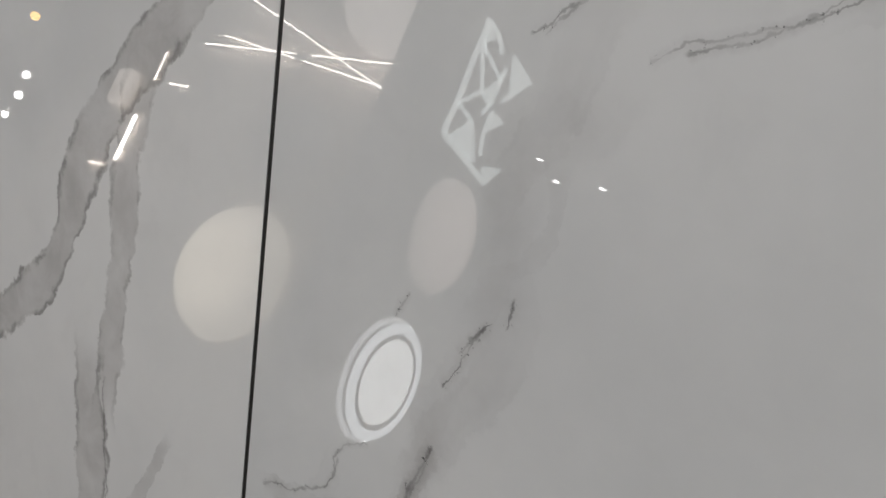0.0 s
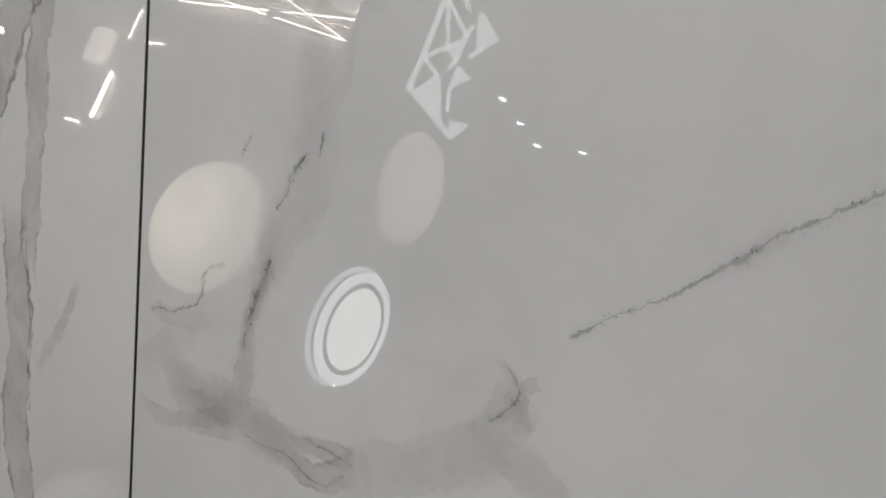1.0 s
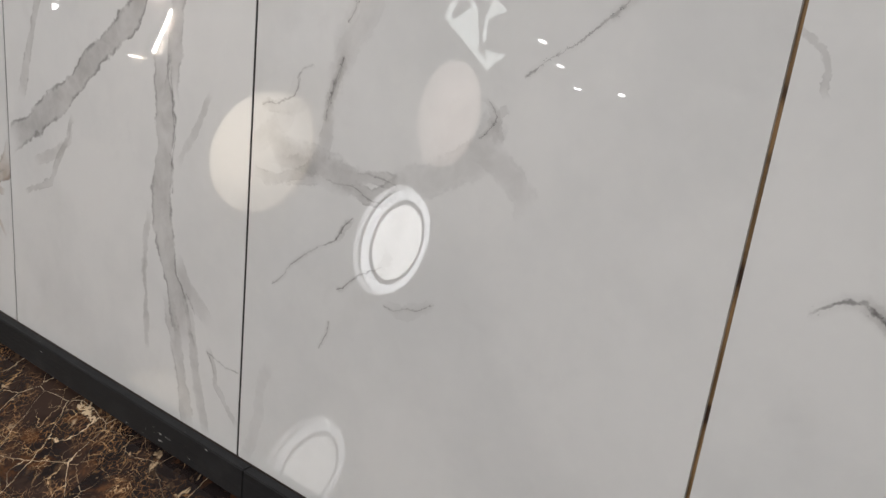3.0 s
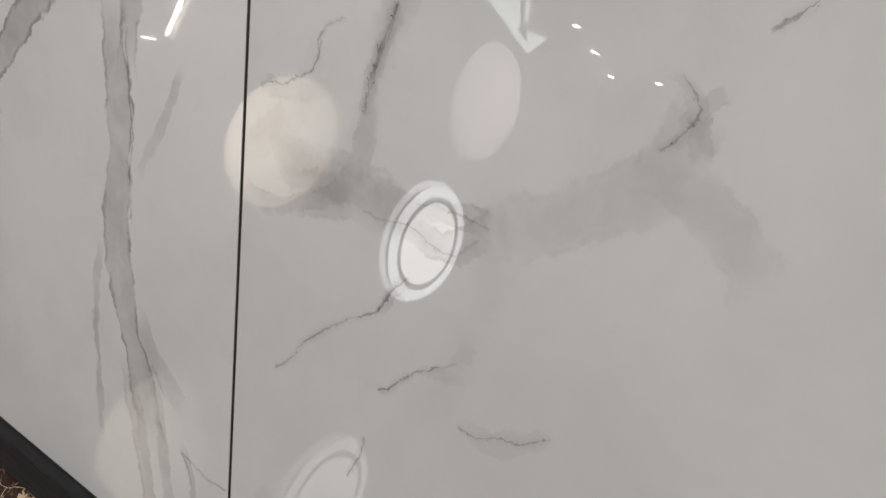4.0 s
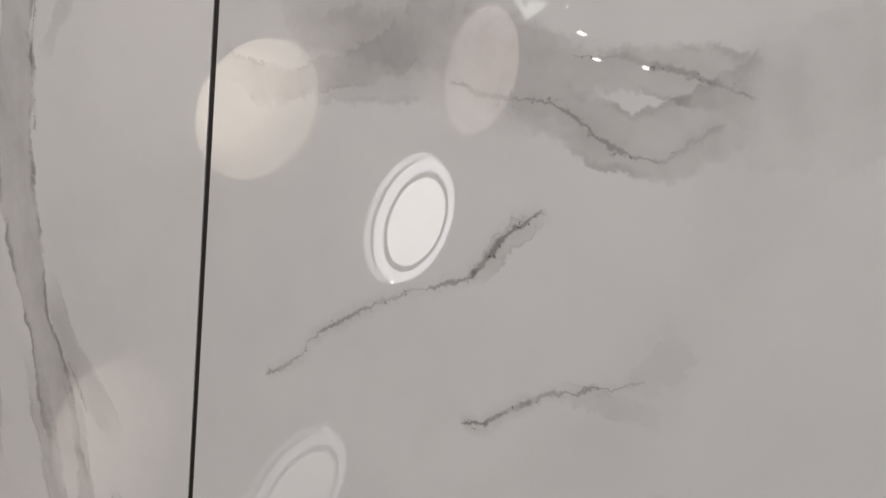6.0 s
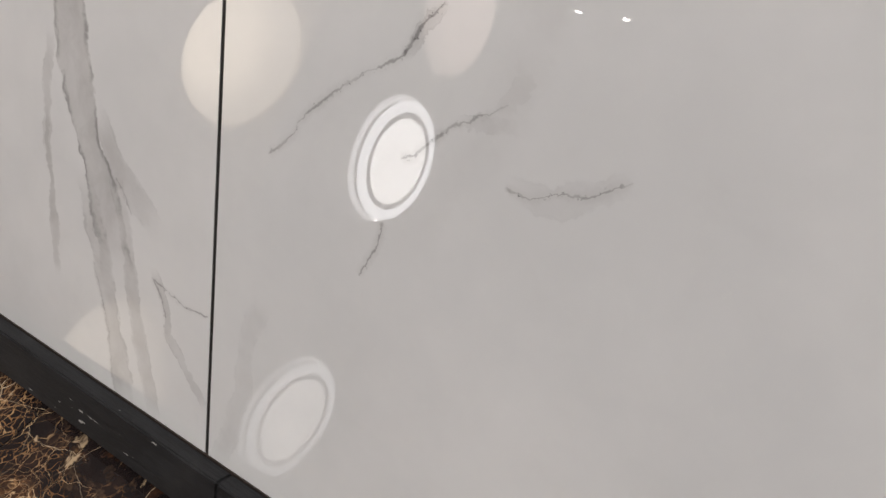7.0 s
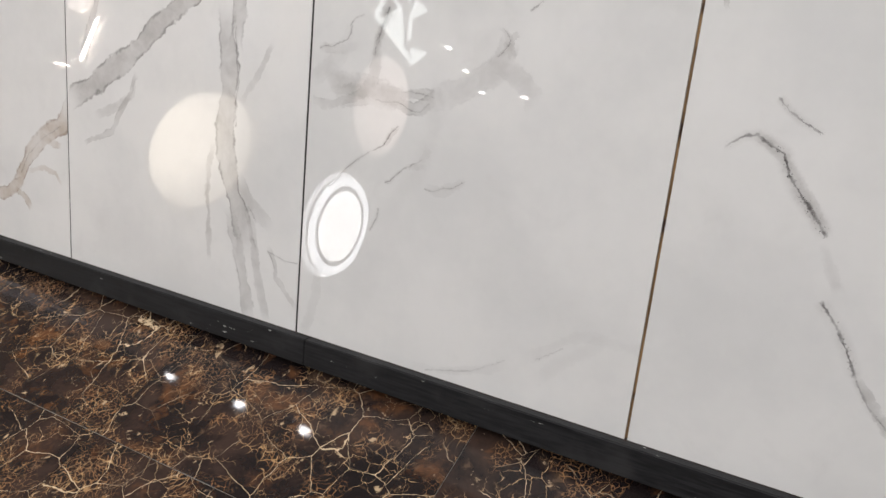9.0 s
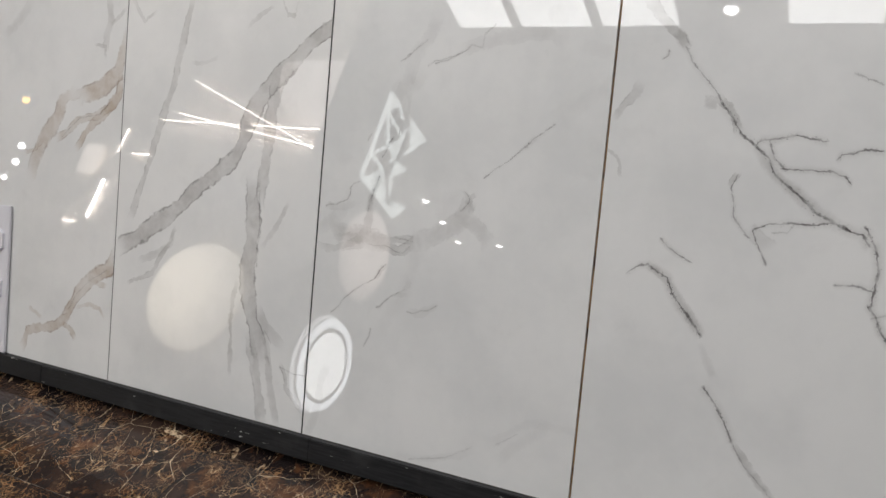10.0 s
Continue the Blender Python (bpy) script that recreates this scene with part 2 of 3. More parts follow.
M_FLOOR = dark_marble("dark_brown_marble")
M_GROUT = plain("grey_grout", (0.20, 0.18, 0.16), 0.7, scale=40)
M_RAIL = black_wood("black_painted_wood")
M_TOE = plain("dark_shade_board", (0.03, 0.02, 0.016), 0.6)
M_LATH = lath_wood("bare_pine")
M_GAP = plain("seam_black", (0.012, 0.011, 0.010), 0.6)
M_CEIL = plain("ceiling_paint", (0.60, 0.64, 0.70), 0.8, scale=2)
M_WALL = plain("grey_wall_paint", (0.45, 0.45, 0.46), 0.75, scale=1.5)
M_BEIGE = plain("beige_wall_paint", (0.84, 0.765, 0.675), 0.7, scale=1.5)
# base colour darkened so this wall looks less lit than the beige one
M_STAND = plain("dimmed_grey_board", (0.085, 0.095, 0.095), 0.6, scale=1.5)
M_WHITE = plain("white_enamel", (0.80, 0.80, 0.79), 0.35, vary=0.03)
M_METAL = plain("brushed_steel", (0.55, 0.55, 0.55), 0.35, 1.0)
M_PANEL = plain("panel_diffuser", (0.85, 0.85, 0.84), 0.5, 0, PANEL_GLOW, (1.0, 0.985, 0.97), 0.02)
M_RING = plain("ring_diffuser", (0.88, 0.88, 0.88), 0.4, 0, RING_GLOW, (1.0, 0.99, 0.97), 0.02)
M_RIM = plain("ring_rim", (0.85, 0.85, 0.86), 0.4, 0, 3.4, (0.95, 0.97, 1.0), 0.02)
M_PLATE = plain("ring_plate", (0.80, 0.80, 0.80), 0.4, 0, 1.5, (0.97, 0.98, 1.0), 0.02)
M_GROOVE = plain("ring_groove", (0.13, 0.13, 0.13), 0.7)
M_DOME = plain("warm_dome_glass", (0.88, 0.84, 0.78), 0.35, 0, DOME_GLOW, (1.0, 0.87, 0.69), 0.02, radius=0.47)
M_PALE = plain("pale_dome_glass", (0.86, 0.82, 0.78), 0.35, 0, 1.7, (1.0, 0.87, 0.78), 0.05, radius=0.80)
M_PINK = plain("pink_dome_glass", (0.86, 0.78, 0.75), 0.35, 0, 1.25, (1.0, 0.82, 0.73), 0.16, radius=0.40)
M_BOWL = plain("bowl_glass", (0.86, 0.82, 0.79), 0.35, 0, 1.5, (1.0, 0.88, 0.81), 0.05)
M_LINE = plain("led_strip", (0.9, 0.9, 0.9), 0.4, 0, LINE_GLOW, (1.0, 0.90, 0.82), 0.0)
M_TUBE = plain("led_tube", (0.9, 0.9, 0.9), 0.4, 0, 45.0, (1.0, 0.95, 0.88), 0.0)
M_SPOT = plain("spot_lens", (0.9, 0.9, 0.9), 0.4, 0, 24.0, (1.0, 0.99, 0.97), 0.0)
M_AMBER = plain("amber_lens", (0.9, 0.6, 0.2), 0.4, 0, 9.0, (1.0, 0.55, 0.12), 0.0)
M_FACET = plain("white_facet", (0.8, 0.82, 0.82), 0.4, 0, 2.2, (0.93, 1.0, 0.98), 0.05)
M_TILE = plain("white_glazed_tile", (0.74, 0.73, 0.77), 0.25, vary=0.03)
M_BOARD = plain("white_sample_board", (0.70, 0.69, 0.73), 0.5, vary=0.03)

# veins in each slab's own metres, from its lower corner: slab, half width, strength, softness, course
VEINS = collections.defaultdict(list)


def band(slab, half, amount, soft, *course):
    VEINS[slab].append(("band", half, amount, soft, course))


def brown(slab, half, amount, soft, *course):
    VEINS[slab].append(("brown", half, amount, soft, course))


def crack(slab, half, amount, *course):
    VEINS[slab].append(("crack", half, amount, 0.0, course))


band(0, 0.020, 0.5, 0.3, (-0.03, 0.40), (0.2, 0.62), (0.42, 0.70), (0.7, 1.1), (0.83, 1.2))
# fine dark cracks and grey clouds
band(3, 0.022, 0.38, 0.55, (0.077, 0.555), (0.122, 0.562), (0.159, 0.568), (0.192, 0.574), (0.219, 0.577), (0.243, 0.576), (0.257, 0.574))
band(3, 0.011, 0.38, 0.25, (0.236, 0.582), (0.258, 0.588), (0.277, 0.589), (0.294, 0.587), (0.310, 0.585))
band(3, 0.015, 0.43, 0.25, (0.237, 0.566), (0.255, 0.561), (0.269, 0.559), (0.284, 0.561), (0.299, 0.570), (0.311, 0.582))
band(3, 0.02, 0.21, 0.8, (0.302, 0.576), (0.314, 0.580), (0.326, 0.585), (0.335, 0.588))
band(3, 0.028, 0.26, 0.65, (0.331, 0.586), (0.370, 0.604), (0.404, 0.628), (0.436, 0.647), (0.457, 0.663))
band(3, 0.016, 0.25, 0.6, (0.438, 0.658), (0.450, 0.677), (0.458, 0.694), (0.463, 0.710))
band(3, 0.016, 0.26, 0.65, (0.449, 0.665), (0.476, 0.651), (0.499, 0.638), (0.515, 0.619), (0.524, 0.602))
band(3, 0.007, 0.19, 0.5, (0.447, 0.730), (0.456, 0.720), (0.463, 0.710), (0.460, 0.696), (0.445, 0.682))
band(3, 0.005, 0.22, 0.4, (0.462, 0.712), (0.469, 0.719), (0.479, 0.724))
band(3, 0.006, 0.25, 0.4, (0.462, 0.708), (0.467, 0.694), (0.470, 0.679))
band(3, 0.026, 0.13, 1, (0.319, 0.566), (0.318, 0.544), (0.316, 0.513), (0.307, 0.482), (0.292, 0.454))
band(3, 0.02, 0.31, 0.6, (0.055, 0.589), (0.091, 0.587), (0.129, 0.587), (0.165, 0.587), (0.203, 0.583), (0.230, 0.580))
band(3, 0.01, 0.34, 0.4, (0.015, 0.547), (0.044, 0.541), (0.072, 0.544), (0.106, 0.558), (0.137, 0.571), (0.159, 0.590))
band(3, 0.011, 0.31, 0.5, (0.195, 0.759), (0.185, 0.730), (0.176, 0.708), (0.171, 0.685), (0.168, 0.660), (0.169, 0.635), (0.166, 0.608), (0.156, 0.585))
band(3, 0.016, 0.13, 0.8, (0.230, 0.911), (0.219, 0.858), (0.203, 0.819), (0.189, 0.779), (0.181, 0.733), (0.172, 0.690), (0.166, 0.642), (0.170, 0.601))
band(3, 0.02, 0.19, 0.7, (0.041, 0.640), (0.057, 0.606), (0.086, 0.577), (0.146, 0.580), (0.202, 0.579), (0.254, 0.584))
band(3, 0.014, 0.15, 0.7, (0.101, 0.712), (0.096, 0.680), (0.081, 0.646), (0.047, 0.616), (0.011, 0.585))
band(3, 0.03, 0.23, 0.9, (0.280, 1.038), (0.262, 1.012), (0.238, 0.984), (0.228, 0.952), (0.228, 0.912), (0.237, 0.879), (0.239, 0.838))
band(3, 0.022, 0.25, 0.8, (0.242, 0.851), (0.230, 0.810), (0.207, 0.772), (0.184, 0.732), (0.173, 0.699))
band(3, 0.01, 0.15, 0.7, (0.258, 0.975), (0.262, 0.950), (0.262, 0.927), (0.251, 0.906), (0.226, 0.892))
band(3, 0.01, 0.25, 0.6, (0.023, 0.657), (0.056, 0.658), (0.082, 0.657), (0.106, 0.663), (0.122, 0.675))
band(3, 0.006, 0.22, 0.2, (0.204, 0.478), (0.210, 0.487), (0.214, 0.496), (0.219, 0.505), (0.225, 0.511), (0.231, 0.517))
band(3, 0.008, 0.16, 0.5, (0.295, 0.456), (0.305, 0.470), (0.311, 0.478), (0.305, 0.486))
band(3, 0.005, 0.19, 0.4, (0.262, 0.437), (0.280, 0.441), (0.295, 0.446), (0.307, 0.448))
band(3, 0.009, 0.16, 0.6, (0.317, 0.401), (0.335, 0.398), (0.350, 0.399), (0.366, 0.410), (0.384, 0.421), (0.400, 0.432))
band(3, 0.011, 0.15, 0.6, (0.073, 0.210), (0.054, 0.161), (0.049, 0.103), (0.035, 0.046), (0.019, -0.000))
band(3, 0.018, 0.12, 1, (0.307, 0.487), (0.303, 0.462), (0.279, 0.415), (0.251, 0.374), (0.221, 0.324))
band(3, 0.01, 0.13, 0.7, (0.317, 0.009), (0.390, 0.017), (0.447, 0.036), (0.494, 0.051), (0.534, 0.081))
band(3, 0.01, 0.13, 0.7, (0.579, 0.104), (0.614, 0.127), (0.650, 0.158), (0.681, 0.177), (0.714, 0.184), (0.742, 0.185))
band(3, 0.012, 0.12, 0.8, (0.605, 0.061), (0.636, 0.098), (0.684, 0.138), (0.730, 0.182), (0.772, 0.182), (0.821, 0.177))
band(3, 0.016, 0.18, 0.7, (0.326, 1.179), (0.308, 1.122), (0.274, 1.072), (0.249, 1.004), (0.219, 0.936))
band(3, 0.016, 0.18, 0.7, (0.401, 1.081), (0.457, 1.101), (0.522, 1.114), (0.589, 1.129), (0.639, 1.124), (0.666, 1.101))
band(3, 0.014, 0.11, 0.8, (0.714, 1.097), (0.754, 1.091), (0.794, 1.075))
band(3, 0.02, 0.13, 0.9, (0.669, 0.913), (0.714, 0.953), (0.758, 0.983), (0.801, 1.015))
crack(3, 0.0011, 0.5, (0.067, 0.361), (0.082, 0.374), (0.095, 0.387), (0.103, 0.400), (0.114, 0.413), (0.134, 0.431), (0.154, 0.446), (0.169, 0.455), (0.183, 0.463), (0.194, 0.471), (0.204, 0.480))
crack(3, 0.0016, 0.64, (0.200, 0.476), (0.206, 0.482), (0.212, 0.493), (0.218, 0.504), (0.224, 0.511), (0.234, 0.520))
crack(3, 0.0012, 0.68, (0.213, 0.396), (0.227, 0.402), (0.233, 0.411), (0.238, 0.416), (0.249, 0.427))
crack(3, 0.0009, 0.48, (0.249, 0.427), (0.255, 0.433), (0.268, 0.438), (0.280, 0.447), (0.292, 0.455), (0.300, 0.461))
crack(3, 0.0011, 0.44, (0.234, 0.589), (0.245, 0.591), (0.257, 0.592), (0.271, 0.591), (0.284, 0.590), (0.298, 0.588), (0.311, 0.586))
crack(3, 0.0011, 0.44, (0.173, 0.566), (0.194, 0.563), (0.213, 0.566), (0.230, 0.568), (0.243, 0.563), (0.254, 0.558), (0.269, 0.553), (0.283, 0.554), (0.291, 0.563), (0.304, 0.573))
crack(3, 0.0013, 0.68, (0.192, 0.753), (0.188, 0.740), (0.184, 0.725), (0.178, 0.711), (0.172, 0.693), (0.170, 0.675))
crack(3, 0.001, 0.48, (0.022, 0.655), (0.041, 0.662), (0.059, 0.663), (0.076, 0.671), (0.095, 0.680), (0.101, 0.694), (0.104, 0.711))
crack(3, 0.0012, 0.48, (0.447, 0.731), (0.455, 0.722), (0.462, 0.714), (0.462, 0.705), (0.453, 0.692), (0.440, 0.678))
crack(3, 0.0012, 0.68, (0.228, 0.858), (0.216, 0.844), (0.209, 0.830), (0.194, 0.800))
crack(3, 0.0014, 0.72, (0.191, 0.751), (0.183, 0.733), (0.177, 0.715), (0.168, 0.686), (0.164, 0.653))
crack(3, 0.0009, 0.6, (0.155, 0.863), (0.151, 0.854), (0.144, 0.842))
crack(3, 0.0009, 0.48, (0.132, 0.733), (0.110, 0.724), (0.098, 0.710), (0.103, 0.695), (0.092, 0.676))
crack(3, 0.0012, 0.5, (0.496, 0.767), (0.526, 0.793), (0.547, 0.806), (0.566, 0.819), (0.582, 0.835), (0.597, 0.849), (0.610, 0.863), (0.626, 0.877))
crack(3, 0.0018, 0.56, (0.597, 0.849), (0.610, 0.863), (0.626, 0.877), (0.643, 0.889), (0.658, 0.903), (0.671, 0.913))
crack(3, 0.0013, 0.64, (0.241, 0.880), (0.242, 0.868), (0.239, 0.857))
crack(3, 0.0012, 0.64, (0.224, 0.855), (0.215, 0.845), (0.208, 0.835), (0.204, 0.828))
crack(3, 0.0013, 0.56, (0.227, 1.055), (0.243, 1.063), (0.248, 1.070), (0.259, 1.076))
crack(3, 0.001, 0.36, (0.308, 1.044), (0.327, 1.057), (0.346, 1.060), (0.366, 1.066), (0.384, 1.069), (0.408, 1.084))
crack(3, 0.0011, 0.44, (0.309, 0.399), (0.317, 0.400), (0.331, 0.398), (0.351, 0.409), (0.372, 0.413), (0.400, 0.432))
crack(3, 0.0012, 0.52, (0.202, 0.339), (0.200, 0.327), (0.197, 0.314), (0.189, 0.298), (0.182, 0.285))
crack(3, 0.001, 0.4, (0.304, 1.113), (0.268, 1.084), (0.237, 1.055))
crack(3, 0.0011, 0.48, (0.492, 1.148), (0.464, 1.125), (0.461, 1.090), (0.431, 1.098), (0.418, 1.085), (0.366, 1.060), (0.329, 1.051))
crack(3, 0.0009, 0.28, (0.351, 0.009), (0.397, 0.021), (0.461, 0.039), (0.534, 0.085))
crack(3, 0.0009, 0.28, (0.596, 0.105), (0.621, 0.121), (0.653, 0.145))
# broad grey veins
band(2, 0.027, 0.62, 0, (0.841, 1.165), (0.783, 1.135), (0.724, 1.098), (0.659, 1.043), (0.604, 0.995), (0.566, 0.941), (0.530, 0.882), (0.509, 0.813), (0.469, 0.752), (0.401, 0.707), (0.325, 0.651), (0.247, 0.582), (0.137, 0.518), (0.022, 0.446))
band(2, 0.027, 0.58, 0, (0.558, 0.699), (0.558, 0.679), (0.567, 0.616), (0.570, 0.544), (0.559, 0.452), (0.565, 0.386), (0.584, 0.326), (0.605, 0.262), (0.628, 0.211), (0.641, 0.169))
band(2, 0.022, 0.5, 0.1, (0.622, 1.000), (0.611, 0.914), (0.609, 0.828), (0.597, 0.731), (0.587, 0.643))
band(2, 0.016, 0.4, 0.5, (0.612, 0.331), (0.640, 0.291), (0.668, 0.265), (0.707, 0.239))
band(2, 0.006, 0.35, 0.5, (0.521, 0.387), (0.510, 0.317), (0.511, 0.247), (0.517, 0.177))
band(2, 0.011, 0.45, 0.15, (0.272, 1.233), (0.255, 1.144), (0.234, 1.063), (0.220, 0.982), (0.179, 0.878), (0.139, 0.751), (0.103, 0.653), (0.066, 0.554))
band(2, 0.007, 0.35, 0.5, (0.691, 0.648), (0.668, 0.605), (0.643, 0.563), (0.611, 0.515))
band(2, 0.007, 0.45, 0.3, (0.262, 0.534), (0.239, 0.487), (0.202, 0.431), (0.172, 0.382), (0.072, 0.338))
band(2, 0.01, 0.35, 0.6, (0.259, 0.531), (0.248, 0.488), (0.201, 0.451), (0.115, 0.419))
band(2, 0.006, 0.4, 0.3, (0.029, 1.239), (0.054, 1.197), (0.078, 1.171), (0.124, 1.198))
band(2, 0.006, 0.35, 0.5, (0.497, 1.151), (0.550, 1.188), (0.591, 1.206))
band(2, 0.005, 0.4, 0.3, (0.619, 1.224), (0.642, 1.182), (0.664, 1.179), (0.678, 1.218))
band(2, 0.006, 0.3, 0.5, (0.291, 1.046), (0.345, 1.044), (0.390, 1.059))
band(2, 0.016, 0.42, 0.4, (0.581, 0.246), (0.611, 0.180), (0.626, 0.107), (0.641, 0.040), (0.656, -0.010))
band(2, 0.01, 0.4, 0.5, (0.638, 0.269), (0.658, 0.218), (0.665, 0.154), (0.682, 0.082), (0.704, 0.010))
band(2, 0.007, 0.4, 0.4, (0.706, 0.182), (0.725, 0.149), (0.730, 0.117), (0.757, 0.093), (0.793, 0.059))
band(2, 0.006, 0.3, 0.6, (0.523, 0.405), (0.505, 0.300), (0.513, 0.211), (0.519, 0.116))
crack(2, 0.001, 0.5, (0.701, 0.177), (0.727, 0.170), (0.756, 0.163), (0.794, 0.166))
crack(2, 0.001, 0.45, (0.703, 0.175), (0.718, 0.159), (0.725, 0.136))
crack(2, 0.0009, 0.35, (0.594, 0.159), (0.606, 0.126), (0.622, 0.078), (0.627, 0.016))
crack(2, 0.001, 0.4, (0.638, 0.273), (0.658, 0.254), (0.668, 0.237))
crack(2, 0.0012, 0.5, (0.586, 0.682), (0.588, 0.637), (0.591, 0.597), (0.599, 0.556), (0.591, 0.510), (0.595, 0.453))
# brown and grey veins
brown(1, 0.027, 0.7, 0.3, (0.805, 1.114), (0.784, 1.062), (0.773, 1.008), (0.702, 0.959), (0.593, 0.926))
brown(1, 0.0162, 0.7, 0.2, (0.784, 0.998), (0.779, 0.934), (0.724, 0.879), (0.664, 0.843), (0.619, 0.797), (0.593, 0.757))
brown(1, 0.0135, 0.6, 0.2, (0.761, 0.907), (0.678, 0.866), (0.590, 0.849), (0.544, 0.810), (0.490, 0.785))
brown(1, 0.027, 0.65, 0.3, (0.567, 0.934), (0.510, 0.915), (0.494, 0.864), (0.450, 0.811), (0.402, 0.763), (0.379, 0.704), (0.371, 0.651))
brown(1, 0.0081, 0.5, 0.2, (0.418, 0.775), (0.377, 0.739), (0.330, 0.727))
band(1, 0.013, 0.5, 0.4, (0.711, 1.242), (0.724, 1.178), (0.708, 1.125), (0.705, 1.088))
band(1, 0.005, 0.5, 0.3, (0.652, 1.099), (0.704, 1.095), (0.707, 1.056))
band(1, 0.006, 0.3, 0.4, (0.790, 1.209), (0.747, 1.178), (0.725, 1.162))
band(1, 0.016, 0.25, 0.8, (0.330, 1.252), (0.263, 1.185), (0.194, 1.128))
brown(1, 0.0216, 0.7, 0.15, (0.804, 0.413), (0.772, 0.366), (0.704, 0.328), (0.644, 0.277), (0.605, 0.223), (0.572, 0.164))
brown(1, 0.0175, 0.65, 0.2, (0.595, 0.183), (0.531, 0.144), (0.455, 0.121), (0.380, 0.098), (0.364, 0.039))
brown(1, 0.0108, 0.6, 0.2, (0.559, 0.154), (0.608, 0.140), (0.629, 0.111))
brown(1, 0.0081, 0.4, 0.4, (0.630, 0.220), (0.693, 0.238), (0.744, 0.231), (0.764, 0.209))
brown(1, 0.0081, 0.4, 0.4, (0.386, 0.183), (0.421, 0.169), (0.448, 0.157))
brown(1, 0.0081, 0.4, 0.3, (0.686, 0.329), (0.732, 0.314), (0.768, 0.309))
crack(1, 0.001, 0.4, (0.772, 0.366), (0.687, 0.317), (0.626, 0.264), (0.593, 0.208))
crack(1, 0.001, 0.5, (0.737, 0.911), (0.693, 0.872), (0.598, 0.857), (0.512, 0.789))
# branching black veins
band(4, 0.012, 0.5, 0.4, (0.070, 1.198), (0.095, 1.162), (0.131, 1.126), (0.155, 1.097))
band(4, 0.009, 0.75, 0.3, (0.131, 1.126), (0.145, 1.112), (0.159, 1.092))
band(4, 0.01, 0.6, 0.4, (0.240, 0.980), (0.259, 0.966), (0.276, 0.936), (0.288, 0.912))
band(4, 0.011, 0.4, 0.7, (0.207, 0.973), (0.221, 0.973), (0.235, 0.971))
band(4, 0.01, 0.5, 0.4, (0.064, 1.014), (0.052, 0.988), (0.033, 0.962), (0.014, 0.928))
band(4, 0.004, 0.4, 0.4, (0.002, 0.864), (0.023, 0.843), (0.035, 0.822), (0.039, 0.796))
band(4, 0.008, 0.55, 0.3, (0.295, 0.825), (0.285, 0.811), (0.283, 0.793))
band(4, 0.014, 0.35, 0.9, (0.325, 0.879), (0.369, 0.827), (0.417, 0.790), (0.472, 0.742))
band(4, 0.012, 0.4, 0.7, (0.331, 0.710), (0.353, 0.688), (0.380, 0.672))
band(4, 0.01, 0.35, 0.8, (0.129, 0.605), (0.178, 0.564), (0.222, 0.506), (0.258, 0.460))
band(4, 0.01, 0.3, 0.9, (0.260, 0.442), (0.283, 0.395), (0.298, 0.372))
band(4, 0.008, 0.45, 0.6, (0.355, 0.232), (0.396, 0.179), (0.441, 0.134))
crack(4, 0.00187, 0.61, (0.155, 1.097), (0.173, 1.062), (0.201, 1.031), (0.224, 1.007), (0.244, 0.976))
crack(4, 0.00275, 0.83, (0.244, 0.976), (0.271, 0.942), (0.292, 0.909), (0.324, 0.885))
crack(4, 0.0025, 0.83, (0.324, 0.885), (0.353, 0.861), (0.369, 0.827), (0.397, 0.802), (0.417, 0.790))
crack(4, 0.00325, 0.99, (0.397, 0.806), (0.431, 0.778), (0.459, 0.750), (0.491, 0.737))
crack(4, 0.003, 0.99, (0.485, 0.737), (0.522, 0.723), (0.547, 0.716), (0.564, 0.695))
crack(4, 0.00225, 0.72, (0.324, 0.885), (0.335, 0.897), (0.367, 0.901), (0.403, 0.912), (0.435, 0.905), (0.463, 0.901))
crack(4, 0.002, 0.66, (0.352, 0.895), (0.365, 0.861), (0.387, 0.839))
crack(4, 0.00187, 0.83, (0.380, 0.841), (0.399, 0.838), (0.436, 0.842), (0.479, 0.839), (0.504, 0.831), (0.517, 0.815))
crack(4, 0.00212, 0.83, (0.482, 0.864), (0.493, 0.876), (0.516, 0.879), (0.535, 0.888), (0.568, 0.888))
crack(4, 0.00175, 0.66, (0.295, 0.822), (0.285, 0.793), (0.294, 0.752), (0.295, 0.731), (0.311, 0.711), (0.333, 0.686))
crack(4, 0.00225, 0.83, (0.338, 0.706), (0.368, 0.721), (0.412, 0.727), (0.450, 0.726), (0.491, 0.735))
crack(4, 0.00175, 0.66, (0.338, 0.706), (0.347, 0.684), (0.363, 0.654), (0.375, 0.632))
crack(4, 0.0015, 0.55, (0.377, 0.704), (0.408, 0.708), (0.419, 0.723))
crack(4, 0.0015, 0.55, (0.106, 1.065), (0.118, 1.072), (0.121, 1.087))
crack(4, 0.0015, 0.44, (0.494, 1.041), (0.515, 1.034), (0.552, 1.020))
crack(4, 0.00175, 0.66, (0.146, 0.667), (0.166, 0.649), (0.189, 0.634), (0.222, 0.619))
crack(4, 0.002, 0.66, (0.077, 0.577), (0.104, 0.599), (0.129, 0.605), (0.143, 0.591))
crack(4, 0.003, 0.99, (0.129, 0.602), (0.170, 0.579), (0.186, 0.545), (0.215, 0.509), (0.240, 0.483), (0.258, 0.457))
crack(4, 0.00275, 0.83, (0.274, 0.350), (0.304, 0.316), (0.325, 0.283), (0.348, 0.237))
crack(4, 0.00175, 0.44, (0.341, 0.248), (0.377, 0.193), (0.415, 0.159), (0.447, 0.129))
